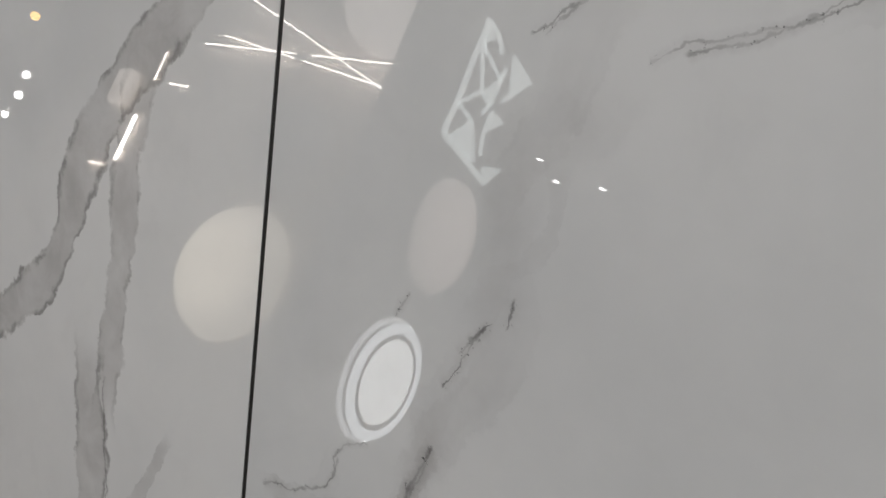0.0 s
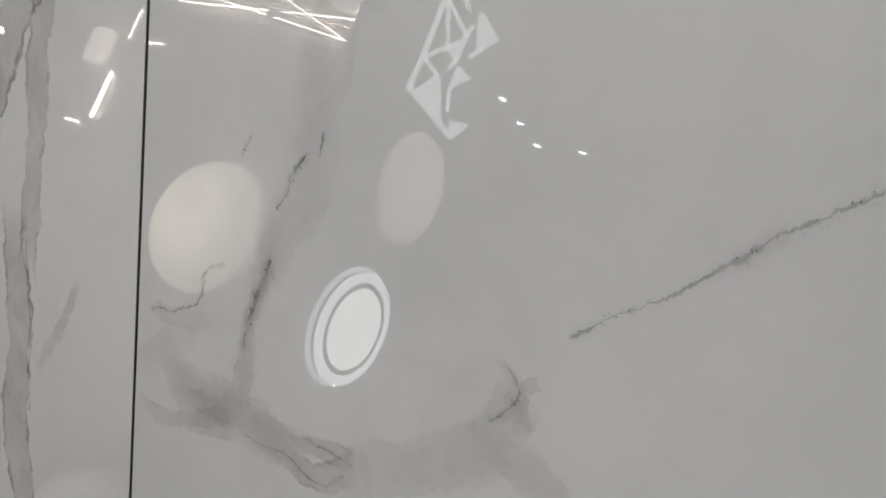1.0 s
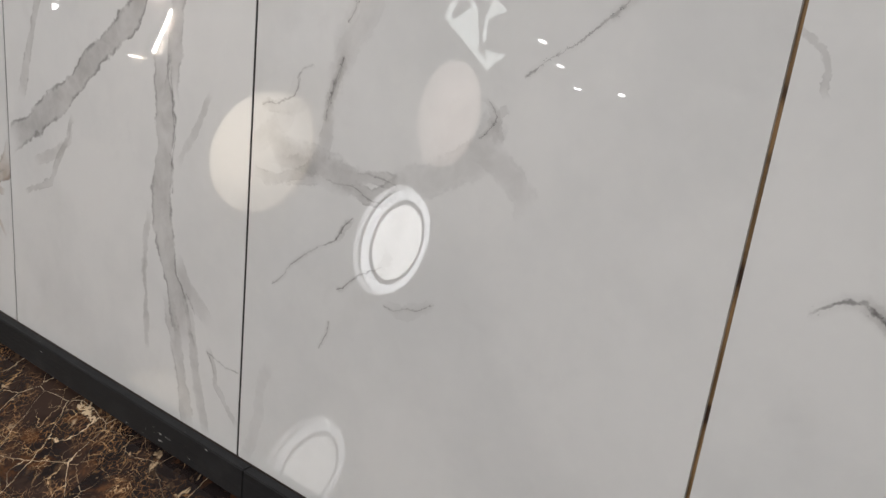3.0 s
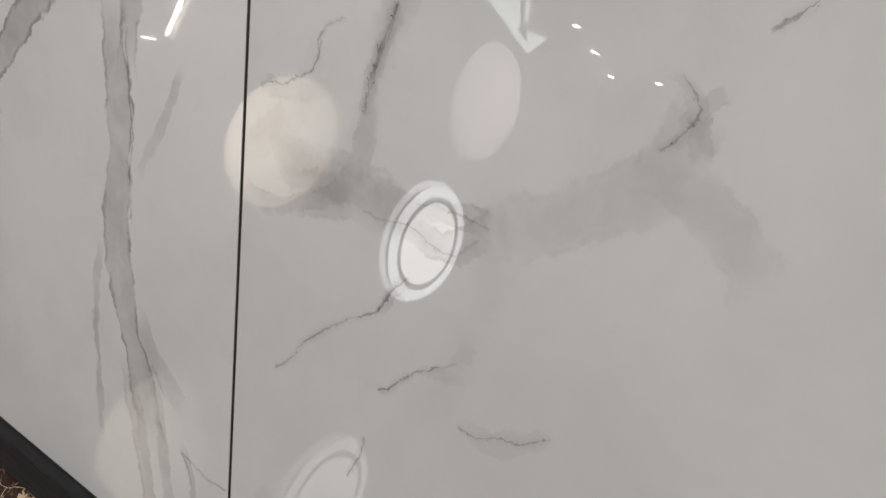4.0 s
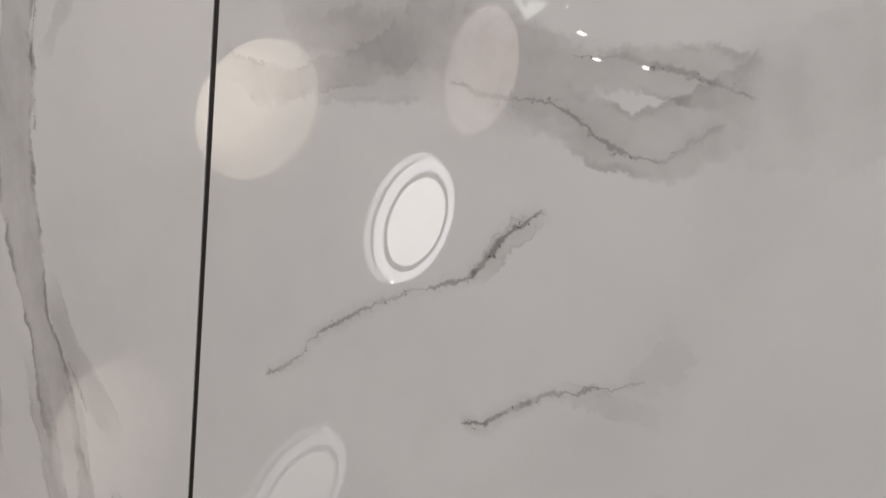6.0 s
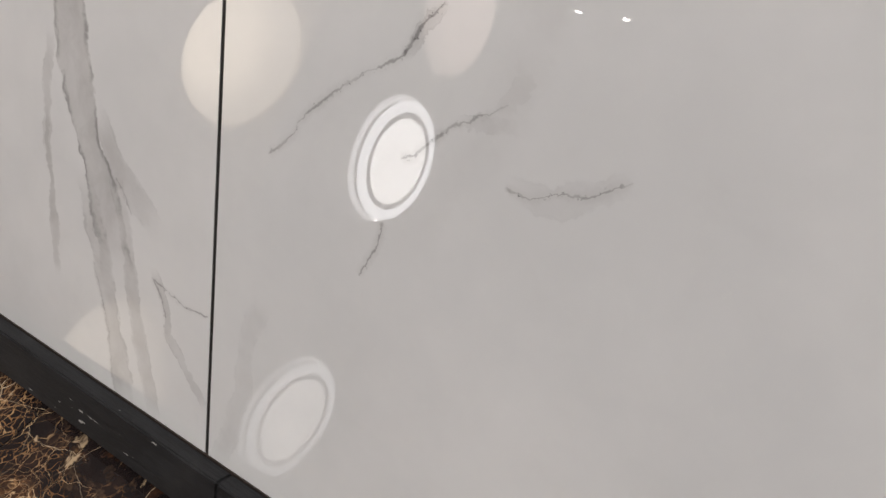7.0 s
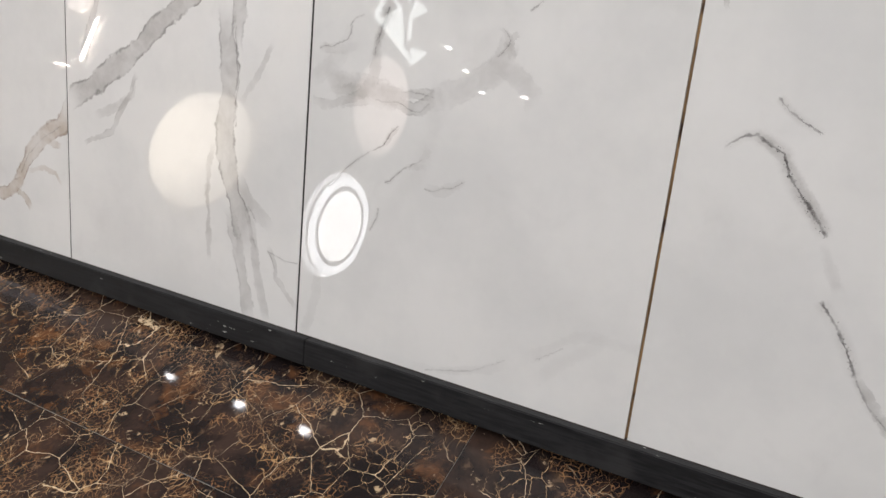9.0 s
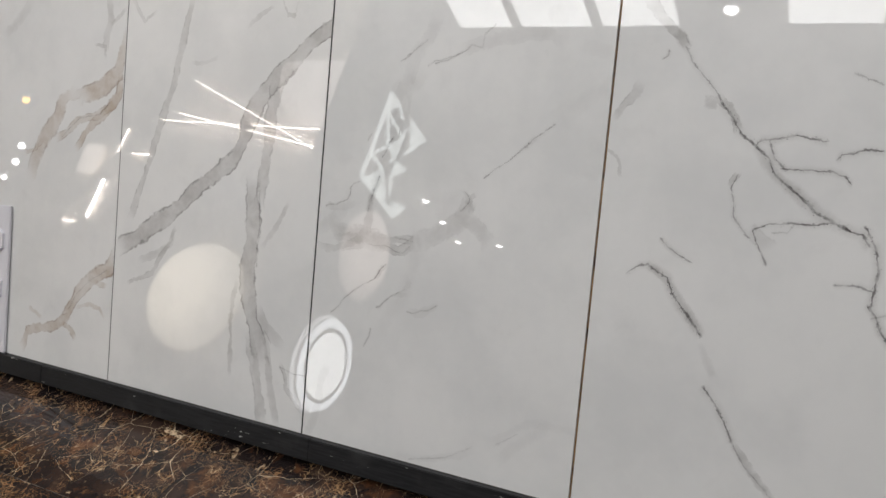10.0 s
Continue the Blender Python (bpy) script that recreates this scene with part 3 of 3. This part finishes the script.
crack(4, 0.0025, 0.88, (0.549, 0.736), (0.574, 0.693), (0.584, 0.648), (0.580, 0.601), (0.578, 0.572))
crack(4, 0.00225, 0.83, (0.572, 0.577), (0.590, 0.557), (0.604, 0.524), (0.627, 0.494))
crack(4, 0.00175, 0.55, (0.506, 0.609), (0.553, 0.612), (0.585, 0.602))
crack(4, 0.00175, 0.44, (0.581, 0.550), (0.608, 0.560), (0.630, 0.557))
CUTS = (0.0, 1.4 * 33 / 88, 1.4 * 42 / 88, 1.4 * 54 / 88, 1.4)      # the richest slab holds its veins in four materials that meet at these heights


def near(veins, low, high):
    return [v for v in veins if max(p[1] for p in v[4]) > low - 0.06 and min(p[1] for p in v[4]) < high + 0.06]


MARBLES = {k: [marble("marble_" + word, k + 1, VEINS[k])] for k, word in ((0, "one"), (1, "two"), (2, "three"), (4, "five"))}
MARBLES[3] = [marble("marble_four", 4, near(VEINS[3], low, high)) for low, high in zip(CUTS, CUTS[1:])]


# ---- mesh helpers ----
def part(name, bm, mat, parent=None, label="", m=None):
    """One mesh object from a bmesh, under a thing or a part."""
    me = bpy.data.meshes.new(name)
    bm.to_mesh(me)
    bm.free()
    me.materials.append(mat)
    ob = new(name, me)
    if parent:
        ob.parent = parent
    if m is not None:
        ob.matrix_basis = m
    return tagged(ob, label)


def thing(name, label, category, m=None, group="", kind=""):
    ob = new(name)
    ob.empty_display_size = 0.1
    if m is not None:
        ob.matrix_basis = m
    return tagged(ob, label, category, group, kind)


def box(x0, x1, y0, y1, z0, z1, bevel=0.0, bm=None, segments=2):
    bm = bm or bmesh.new()
    g = bmesh.ops.create_cube(bm, size=1, matrix=Matrix.LocRotScale(((x0 + x1) / 2, (y0 + y1) / 2, (z0 + z1) / 2), None, (x1 - x0, y1 - y0, z1 - z0)))
    if bevel:
        edges = list({e for v in g["verts"] for e in v.link_edges})
        bmesh.ops.bevel(bm, geom=edges, offset=bevel, segments=segments, affect="EDGES")
    return bm


def turned(profile, steps=64):
    """A body of revolution about z from (radius, height) pairs, smooth shaded."""
    bm = bmesh.new()
    rings = []
    for r, z in profile:
        if r < 1e-6:
            rings.append([bm.verts.new((0, 0, z))])
        else:
            rings.append([bm.verts.new((r * math.cos(2 * math.pi * k / steps), r * math.sin(2 * math.pi * k / steps), z)) for k in range(steps)])
    for a, b in zip(rings, rings[1:]):
        for k in range(steps):
            q = [a[k % len(a)], a[(k + 1) % len(a)], b[(k + 1) % len(b)], b[k % len(b)]]
            q = list(dict.fromkeys(q))
            if len(q) > 2:
                bm.faces.new(q)
    bmesh.ops.recalc_face_normals(bm, faces=bm.faces)
    for f in bm.faces:
        f.smooth = True
    return bm


def bar(a, b, w, d, bm=None):
    """A flat bar in the x-z plane from a to b, w wide and d deep in y."""
    bm = bm or bmesh.new()
    a, b = Vector(a), Vector(b)
    mid, way = (a + b) / 2, b - a
    m = Matrix.Translation((mid.x, -d / 2, mid.y)) @ Matrix.Rotation(-math.atan2(way.y, way.x), 4, "Y") @ Matrix.Diagonal((way.length, d, w, 1))
    bmesh.ops.create_cube(bm, size=1, matrix=m)
    return bm


def prism(points, d):
    """A flat plate in the x-z plane with the given outline, d deep towards -y."""
    bm = bmesh.new()
    back = [bm.verts.new((x, 0, z)) for x, z in points]
    front = [bm.verts.new((x, -d, z)) for x, z in points]
    bm.faces.new(back)
    bm.faces.new(front[::-1])
    k = len(points)
    for i in range(k):
        bm.faces.new((back[i], front[i], front[(i + 1) % k], back[(i + 1) % k]))
    bmesh.ops.recalc_face_normals(bm, faces=bm.faces)
    return bm


# ---- hall ----
X0, X1, Y0, Y1, H = -10.0, 6.0, -13.0, 3.8, 5.0
floor = tagged(part("floor", box(X0, X1, Y0, Y1, -0.12, -0.0025), M_GROUT), "dark brown polished marble floor in square tiles", "floor", kind="structure")
ceiling = tagged(part("ceiling", box(X0, X1, Y0, Y1, H, H + 0.1), M_CEIL), "pale grey showroom ceiling", "ceiling", kind="structure")
for name, b in (("wall_north", (X0, X1, Y1, Y1 + 0.2, 0, H)), ("wall_south", (X0, X1, Y0 - 0.2, Y0, 0, H)), ("wall_west", (X0 - 0.2, X0, Y0, Y1, 0, H)), ("wall_east", (X1, X1 + 0.2, Y0, Y1, 0, H))):
    tagged(part(name, box(*b), M_WALL), "plain grey painted hall wall", "wall", kind="structure")
WALL_Y, STAND_X, TOP = -2.95, -2.10, 4.2
tagged(part("display_wall_long", box(-6.17, STAND_X - 0.08, WALL_Y - 0.1, WALL_Y, 0, TOP), M_BEIGE), "beige display wall hung with lamps", "wall", kind="structure")
tagged(part("display_wall_short", box(STAND_X - 0.08, STAND_X, -3.75, -2.19, 0, TOP), M_STAND), "grey display wall hung with lamps, darkened to look less lit", "wall", kind="structure")

# ---- the leaning slabs on their rail ----
GAPS = {-2: 0.002, -1: 0.0018, 0: 0.0026, 1: 0.0031}     # half gap at each seam


def slab_mesh(x0, x1, high, thick, seed, split, nx=44, nz=88):
    """A slab whose polished face is very slightly wavy, most of all near its foot, with flat sides and back."""
    bm = bmesh.new()

    def face_y(x, z):
        low = 0.00010 * math.exp(-z / 0.13) * math.sin(x * 19 + seed) * math.sin(z * 36 + 2 * x + seed)
        return low + 0.00002 * math.sin(x * 8 + 2 * seed) * math.sin(z * 9 + seed)

    grid = [[bm.verts.new((x0 + (x1 - x0) * i / nx, face_y(x0 + (x1 - x0) * i / nx, high * j / nz), high * j / nz)) for i in range(nx + 1)] for j in range(nz + 1)]
    for j in range(nz):
        for i in range(nx):
            f = bm.faces.new((grid[j][i], grid[j][i + 1], grid[j + 1][i + 1], grid[j + 1][i]))
            f.smooth = True
            f.material_index = sum(high * j / nz > c - 0.001 for c in CUTS[1:]) if split else 0
    e = 0.0002
    c = [bm.verts.new(p) for p in ((x0, e, 0), (x1, e, 0), (x1, e, high), (x0, e, high), (x0, thick, 0), (x1, thick, 0), (x1, thick, high), (x0, thick, high))]
    for q in ((0, 4, 5, 1), (1, 5, 6, 2), (2, 6, 7, 3), (3, 7, 4, 0), (4, 7, 6, 5)):
        bm.faces.new([c[k] for k in q])
    return bm


for i in range(-3, 2):
    x0 = 0.8 * i
    bm = slab_mesh(GAPS.get(i, 0.002), 0.8 - GAPS.get(i + 1, 0.002), 1.4, 0.011, i + 4.3, len(MARBLES[i + 3]) > 1)
    word = {-3: "faint grey clouds", -2: "brown and grey veins", -1: "broad grey veins", 0: "fine dark cracks and grey clouds", 1: "branching black veins"}[i]
    slab = tagged(part("marble_slab", bm, MARBLES[i + 3][0], m=SLAB @ pose(x0, 0, 0)), "polished white marble slab with " + word + ", leaning on a rail", "marble slab", "slabs leaning in a row")
    for more in MARBLES[i + 3][1:]:
        slab.data.materials.append(more)
# unseen black board, added so that no light shows through the seams
tagged(part("backing_board", box(-2.4, 1.6, 0.0125, 0.03, 0, 1.38), M_GAP, m=SLAB), "unseen black board added behind the leaning slabs to keep the seams dark", "board")
tagged(part("wooden_lath", box(0.7970, 0.8030, 0.0065, 0.0122, 0.001, 1.38, 0.0006), M_LATH, m=SLAB), "bare pine lath in the gap between two slabs", "lath")

# black strips stand in for the shade inside the open seams
for x, half in ((0.0, 0.0026), (-0.8, 0.0018), (-1.6, 0.002)):
    tagged(part("seam_strip", box(x - half + 0.0001, x + half - 0.0001, 0.0007, 0.0122, 0.001, 1.38), M_GAP, m=SLAB), "thin black strip standing in for the shade in the seam between slabs", "seam strip", "seam strips")

rail = thing("base_rail", "black painted wooden rail with pale chips carrying the slabs", "rail", SLAB)
for a, b in ((-2.4, -1.1005), (-1.100, 0.0445), (0.045, 1.60)):
    part("rail_board", box(a, b, -0.024, -0.002, -0.066, -0.0006, 0.0022, segments=3), M_RAIL, rail)
part("ledge", box(-2.4, 1.6, -0.0018, 0.032, -0.030, 0), M_TOE, rail, "dark ledge under the slabs")
# dark board added in place of the shaded gap under the rail
toe = tagged(part("gap_shade_board", box(-2.4, 1.6, 0.000, 0.03, 0.0, 0.058), M_TOE), "dark board added under the rail in place of the shadow gap", "board")

# ---- sample board with hexagon tiles ----
board = thing("sample_board", "white sample board with glazed hexagon tiles, standing on the rail", "sample board", SLAB @ pose(-1.322, -0.004, 0.0005))
part("panel", box(-0.56, 0, -0.009, 0, 0, 0.53, 0.002), M_BOARD, board)
R = 0.052
hexagon = bmesh.new()
bmesh.ops.create_cone(hexagon, cap_ends=True, segments=6, radius1=R, radius2=R * 0.985, depth=0.008, matrix=pose(0, -0.004, 0, 90, 0, 0))
hex_mesh = part("hexagon_tile", hexagon, M_TILE, board, m=pose(-0.070, -0.0091, 0.06)).data
for row in range(5):
    for col in range(5):
        x, z = -0.070 - col * R * 1.9 - (row % 2) * R * 0.95, 0.06 + row * R * 1.66
        if (row, col) != (0, 0):
            ob = new("hexagon_tile", hex_mesh)
            ob.parent, ob.matrix_basis = board, pose(x, -0.0091, z)

# ---- ceiling lights ----
PITCH = 0.87
panel = thing("ceiling_panel", "square white glowing panel set in the ceiling", "ceiling light", pose(-4.23, -3.85, H), "ceiling panels")
fr = bmesh.new()
for b in ((-0.40, 0.40, -0.62, -0.60), (-0.40, 0.40, 0.60, 0.62), (-0.40, -0.38, -0.60, 0.60), (0.38, 0.40, -0.60, 0.60)):
    box(*b, -0.03, -0.0005, bm=fr)
part("frame", fr, M_WHITE, panel)
part("tray", box(-0.379, 0.379, -0.599, 0.599, -0.012, -0.001), M_WHITE, panel)
sheet = bmesh.new()
sheet.faces.new([sheet.verts.new(c) for c in ((-0.379, -0.599, -0.016), (-0.379, 0.599, -0.016), (0.379, 0.599, -0.016), (0.379, -0.599, -0.016))])
part("diffuser", sheet, M_PANEL, panel, "glowing white sheet")
spot = thing("downlight", "small round bright downlight in the ceiling", "downlight", pose(-3.36, -4.25, H), "ceiling downlights")
part("collar", turned([(0.085, -0.001), (0.085, -0.022), (0.07, -0.026), (0.062, -0.012)], 32), M_WHITE, spot)
part("lens", turned([(0, -0.031), (0.045, -0.0305), (0.058, -0.026), (0.061, -0.018), (0.061, -0.0015)], 32), M_SPOT, spot)
# row 0 belongs to the hall; rows 1 to 3 are unseen, added for light
for row in range(4):
    for col in range(-1, 10):
        x, y = -4.23 + PITCH * col, -3.85 + 1.75 * row
        if (col, row) == (0, 0) or x > 5.5 or (row > 1 and x < -2.6) or (row == 3 and x < 0.6):
            continue
        if col % 4 == 1:
            if (col, row) != (1, 0):
                copy_thing(spot, pose(x, y - 0.4, H))
        else:
            copy_thing(panel, pose(x, y, H))
for x, y in ((-5.29, -9.17), (-5.33, -10.04), (-5.365, -10.95), (-4.49, -10.89), (-5.36, 2.72), (-4.3, 2.70), (-3.41, 2.69), (-4.83, 0.2)):
    copy_thing(spot, pose(x, y, H))

# ---- lamps on the short display wall: local x runs along the wall, -y out of it ----

def on_short(y, z):
    """A pose on the wall at x = STAND_X whose -y looks out along +x."""
    return Matrix.Translation((STAND_X, y, z)) @ Matrix.Rotation(math.pi / 2, 4, "Z")


FACE = Matrix.Rotation(math.pi / 2, 4, "X")       # turns a body of revolution so that its axis looks along -y

ring = thing("ring_lamp", "round white lit lamp with a double ring on the display wall", "wall lamp", on_short(-3.048, 0.795))
part("plate", turned([(0, 0.0), (0.365, 0.0), (0.375, 0.004), (0.375, 0.010), (0.360, 0.016), (0, 0.016)]), M_PLATE, ring, "round white back plate", FACE)
part("groove", turned([(0.338, 0.016), (0.338, 0.058), (0, 0.058)]), M_GROOVE, ring, "grey recessed band", FACE)
part("rim", turned([(0.286, 0.0585), (0.288, 0.063), (0.338, 0.063), (0.346, 0.058), (0.346, 0.046), (0.3385, 0.046)]), M_RIM, ring, "white glowing outer ring", FACE)
part("diffuser", turned([(0.252, 0.0585), (0.248, 0.064), (0, 0.067)]), M_RING, ring, "bright white round diffuser", FACE)
for k in range(7):
    a = radians(100 + 26 * k)
    part("stud", turned([(0.006, 0.0), (0.006, 0.006), (0, 0.008)], 10), M_SPOT, ring, "tiny bright stud", pose(0.361 * math.cos(a), 0, -0.361 * math.sin(a)) @ FACE @ pose(0, 0, 0.0162))


def dome_lamp(name, label, m, radius, depth, mat, base=0.02):
    ob = thing(name, label, "wall lamp", m)
    part("base", turned([(0, 0), (radius * 0.93, 0), (radius * 0.95, base * 0.5), (radius * 0.93, base)]), M_WHITE, ob, "white metal base", FACE)
    prof = [(radius * math.cos(t), base + depth * math.sin(t)) for t in [math.pi / 2 * k / 8 for k in range(8)]] + [(0, base + depth)]
    part("shade", turned([(radius * 0.93, base * 0.9)] + prof, 40), mat, ob, "", FACE)
    return ob


dome_lamp("shell_lamp", "round pale pink dome lamp, dimly lit, on the display wall", on_short(-3.12, 1.73), 0.36, 0.08, M_PINK)

facets = thing("facet_lamp", "white geometric lamp of triangles and bars on the display wall", "wall lamp", Matrix.Translation((STAND_X, -0.02, -0.02)) @ Matrix.Rotation(math.pi / 2, 4, "Z"))
PT = dict(top=(-2.73, 3.03), a=(-2.76, 2.88), b=(-2.89, 3.02), c=(-2.99, 2.95), d=(-2.73, 2.46), e=(-2.71, 2.26), f=(-2.93, 2.65), g=(-3.08, 2.82), h=(-3.07, 2.63), i=(-3.02, 2.55),
          r1=(-3.12, 3.02), r2=(-3.44, 3.0), r3=(-3.26, 2.8), r4=(-3.19, 2.73), r5=(-3.1, 2.91), t1=(-3.11, 2.61), t2=(-3.28, 2.62), t3=(-3.11, 2.46), t4=(-3.18, 2.33),
          u1=(-2.94, 2.46), u2=(-3.12, 2.26), u3=(-2.77, 2.26), u4=(-2.77, 2.47), v1=(-3.33, 2.21), v2=(-3.45, 2.36), v3=(-3.25, 2.30))
for tri in ("top a b", "f g h", "r1 r2 r3", "t1 t2 t3", "u1 u2 u3", "v1 v2 v3"):
    part("facet", prism([PT[k] for k in tri.split()], 0.03), M_FACET, facets)
for line, w in (("top d", 0.035), ("d e", 0.035), ("e v1", 0.035), ("a f", 0.021), ("a g", 0.021), ("d f", 0.021), ("g r5", 0.018), ("h i", 0.021), ("r3 r4", 0.021), ("u4 u1", 0.018), ("b c", 0.021), ("t3 t4", 0.018), ("f h", 0.016), ("v1 v2", 0.021)):
    p, q = line.split()
    part("strut", bar(PT[p], PT[q], w, 0.02), M_FACET, facets)

# ---- lamps on the long display wall, whose face looks along +y ----


def on_long(x, z):
    return Matrix.Translation((x, WALL_Y, z)) @ Matrix.Rotation(math.pi, 4, "Z")


dome_lamp("dome_lamp", "large round warm white dome lamp, lit, on the display wall", on_long(-3.41, 1.105), 0.465, 0.24, M_DOME)
half_bowl = thing("bowl_lamp", "pale half-round bowl lamp, softly lit, high on the display wall", "wall lamp", on_long(-2.87, 3.38))
bowl = turned([(0.60, 0.0), (0.60, 0.02), (0.57, 0.05), (0.48, 0.085), (0.30, 0.11), (0, 0.12)], 48)
bmesh.ops.transform(bowl, matrix=FACE, verts=bowl.verts)
bmesh.ops.bisect_plane(bowl, geom=bowl.verts[:] + bowl.edges[:] + bowl.faces[:], plane_co=(0, 0, 0), plane_no=(0, 0, 1), clear_outer=True)
part("shade", bowl, M_BOWL, half_bowl)
part("wall_bracket", box(-0.20, 0.20, -0.018, 0, -0.12, -0.02, 0.004), M_WHITE, half_bowl, "white metal bracket")
dome_lamp("flush_lamp", "round white flush lamp, switched off, on the display wall", on_long(-3.42, 2.04), 0.36, 0.05, M_WHITE)

cross = thing("led_bar_lamp", "three thin crossing warm white led bars on the display wall", "wall lamp", Matrix.Translation((0, WALL_Y, 0)) @ Matrix.Diagonal((1, -1, 1, 1)))
for a, b, y in (((-4.62, 2.72), (-2.77, 2.72), 0.05), ((-4.43, 2.80), (-2.69, 2.53), 0.062), ((-4.40, 3.16), (-2.68, 2.49), 0.074)):
    part("led_bar", bar(a, b, 0.009, 0.009), M_LINE, cross, "", pose(0, -y, 0))
part("mount", box(-3.62, -3.50, -0.085, 0, 2.66, 2.72, 0.004), M_WHITE, cross, "small white wall mount")

tube = thing("tube_lamp", "short bright white tube lamp on the display wall", "wall lamp", on_long(-5.07, 1.855))
part("tube", box(-0.011, 0.011, -0.04, -0.015, -0.20, 0.20, 0.006), M_TUBE, tube)
part("holder", box(-0.008, 0.008, -0.0145, 0, -0.21, 0.21, 0.003), M_WHITE, tube, "white lamp holder")
boxlamp = thing("box_lamp", "cream box lamp, softly lit, on the display wall", "wall lamp", on_long(-5.34, 2.25))
part("shade", box(-0.10, 0.10, -0.10, -0.006, -0.15, 0.15, 0.02), M_PALE, boxlamp)
part("back", box(-0.06, 0.06, -0.0055, 0, -0.1, 0.1), M_WHITE, boxlamp, "white wall plate")
for x, z, w, h, tag in ((-5.31, 1.595, 0.09, 0.006, "level"), (-4.76, 2.36, 0.11, 0.006, "level"), (-5.07, 2.50, 0.006, 0.13, "upright")):
    s = thing("led_strip_lamp", "short thin " + tag + " led strip lamp on the display wall", "wall lamp", on_long(x, z), "led strip lamps")
    part("strip", box(-w, w, -0.02, -0.008, -h, h, 0.002), M_LINE, s)
    part("back", box(-w * 0.9, w * 0.9, -0.0075, 0, -h * 0.8, h * 0.8), M_WHITE, s, "white backing bar")
for x, y, z, r, mat, word in ((-4.89, -1.93, 1.85, 0.026, M_SPOT, "white"), (-4.865, -1.93, 1.70, 0.026, M_SPOT, "white"), (-4.91, -1.93, 1.55, 0.022, M_SPOT, "white"), (-5.14, -1.93, 2.29, 0.032, M_AMBER, "amber")):
    g = thing("globe_pendant", "small glowing " + word + " globe on a thin cable from the ceiling", "pendant lamp", pose(x, y, z), "globe pendants")
    part("globe", turned([(r * math.sin(math.pi * k / 10), -r * math.cos(math.pi * k / 10)) for k in range(11)], 20), mat, g)
    part("cable", box(-0.002, 0.002, -0.002, 0.002, r + 0.03, H - z), M_METAL, g, "thin grey cable")
    part("cap", turned([(0.018, r - 0.004), (0.018, r + 0.03), (0, r + 0.032)], 16), M_METAL, g, "steel cap")

# ---- floor tiles ----
T, TX, TY = 0.8, -0.316, -0.384
bm = box(0.0009, T - 0.0009, 0.0009, T - 0.0009, -0.0024, 0, 0.0006, segments=1)
first, rest = None, []
for i in range(-12, 8):
    for j in range(-16, 4):
        x, y = TX + T * i, TY + T * j
        if x < X0 or x + T > X1 or y < Y0 or y + T > Y1:
            continue
        if -5.0 < x < 4.0 and -8.0 < y:
            if first is None:
                first = part("tile", bm, M_FLOOR, floor, m=pose(x, y, 0)).data
            else:
                ob = new("tile", first)
                ob.parent, ob.matrix_basis = floor, pose(x, y, 0)
        else:
            rest.append((x, y))
far = bmesh.new()
for x, y in rest:
    vs = [far.verts.new((x + a, y + b, 0)) for a, b in ((0.001, 0.001), (T - 0.001, 0.001), (T - 0.001, T - 0.001), (0.001, T - 0.001))]
    far.faces.new(vs)
tagged(part("far_tiles", far, M_FLOOR, floor), "dark marble tiles of the far floor", kind="stuff")
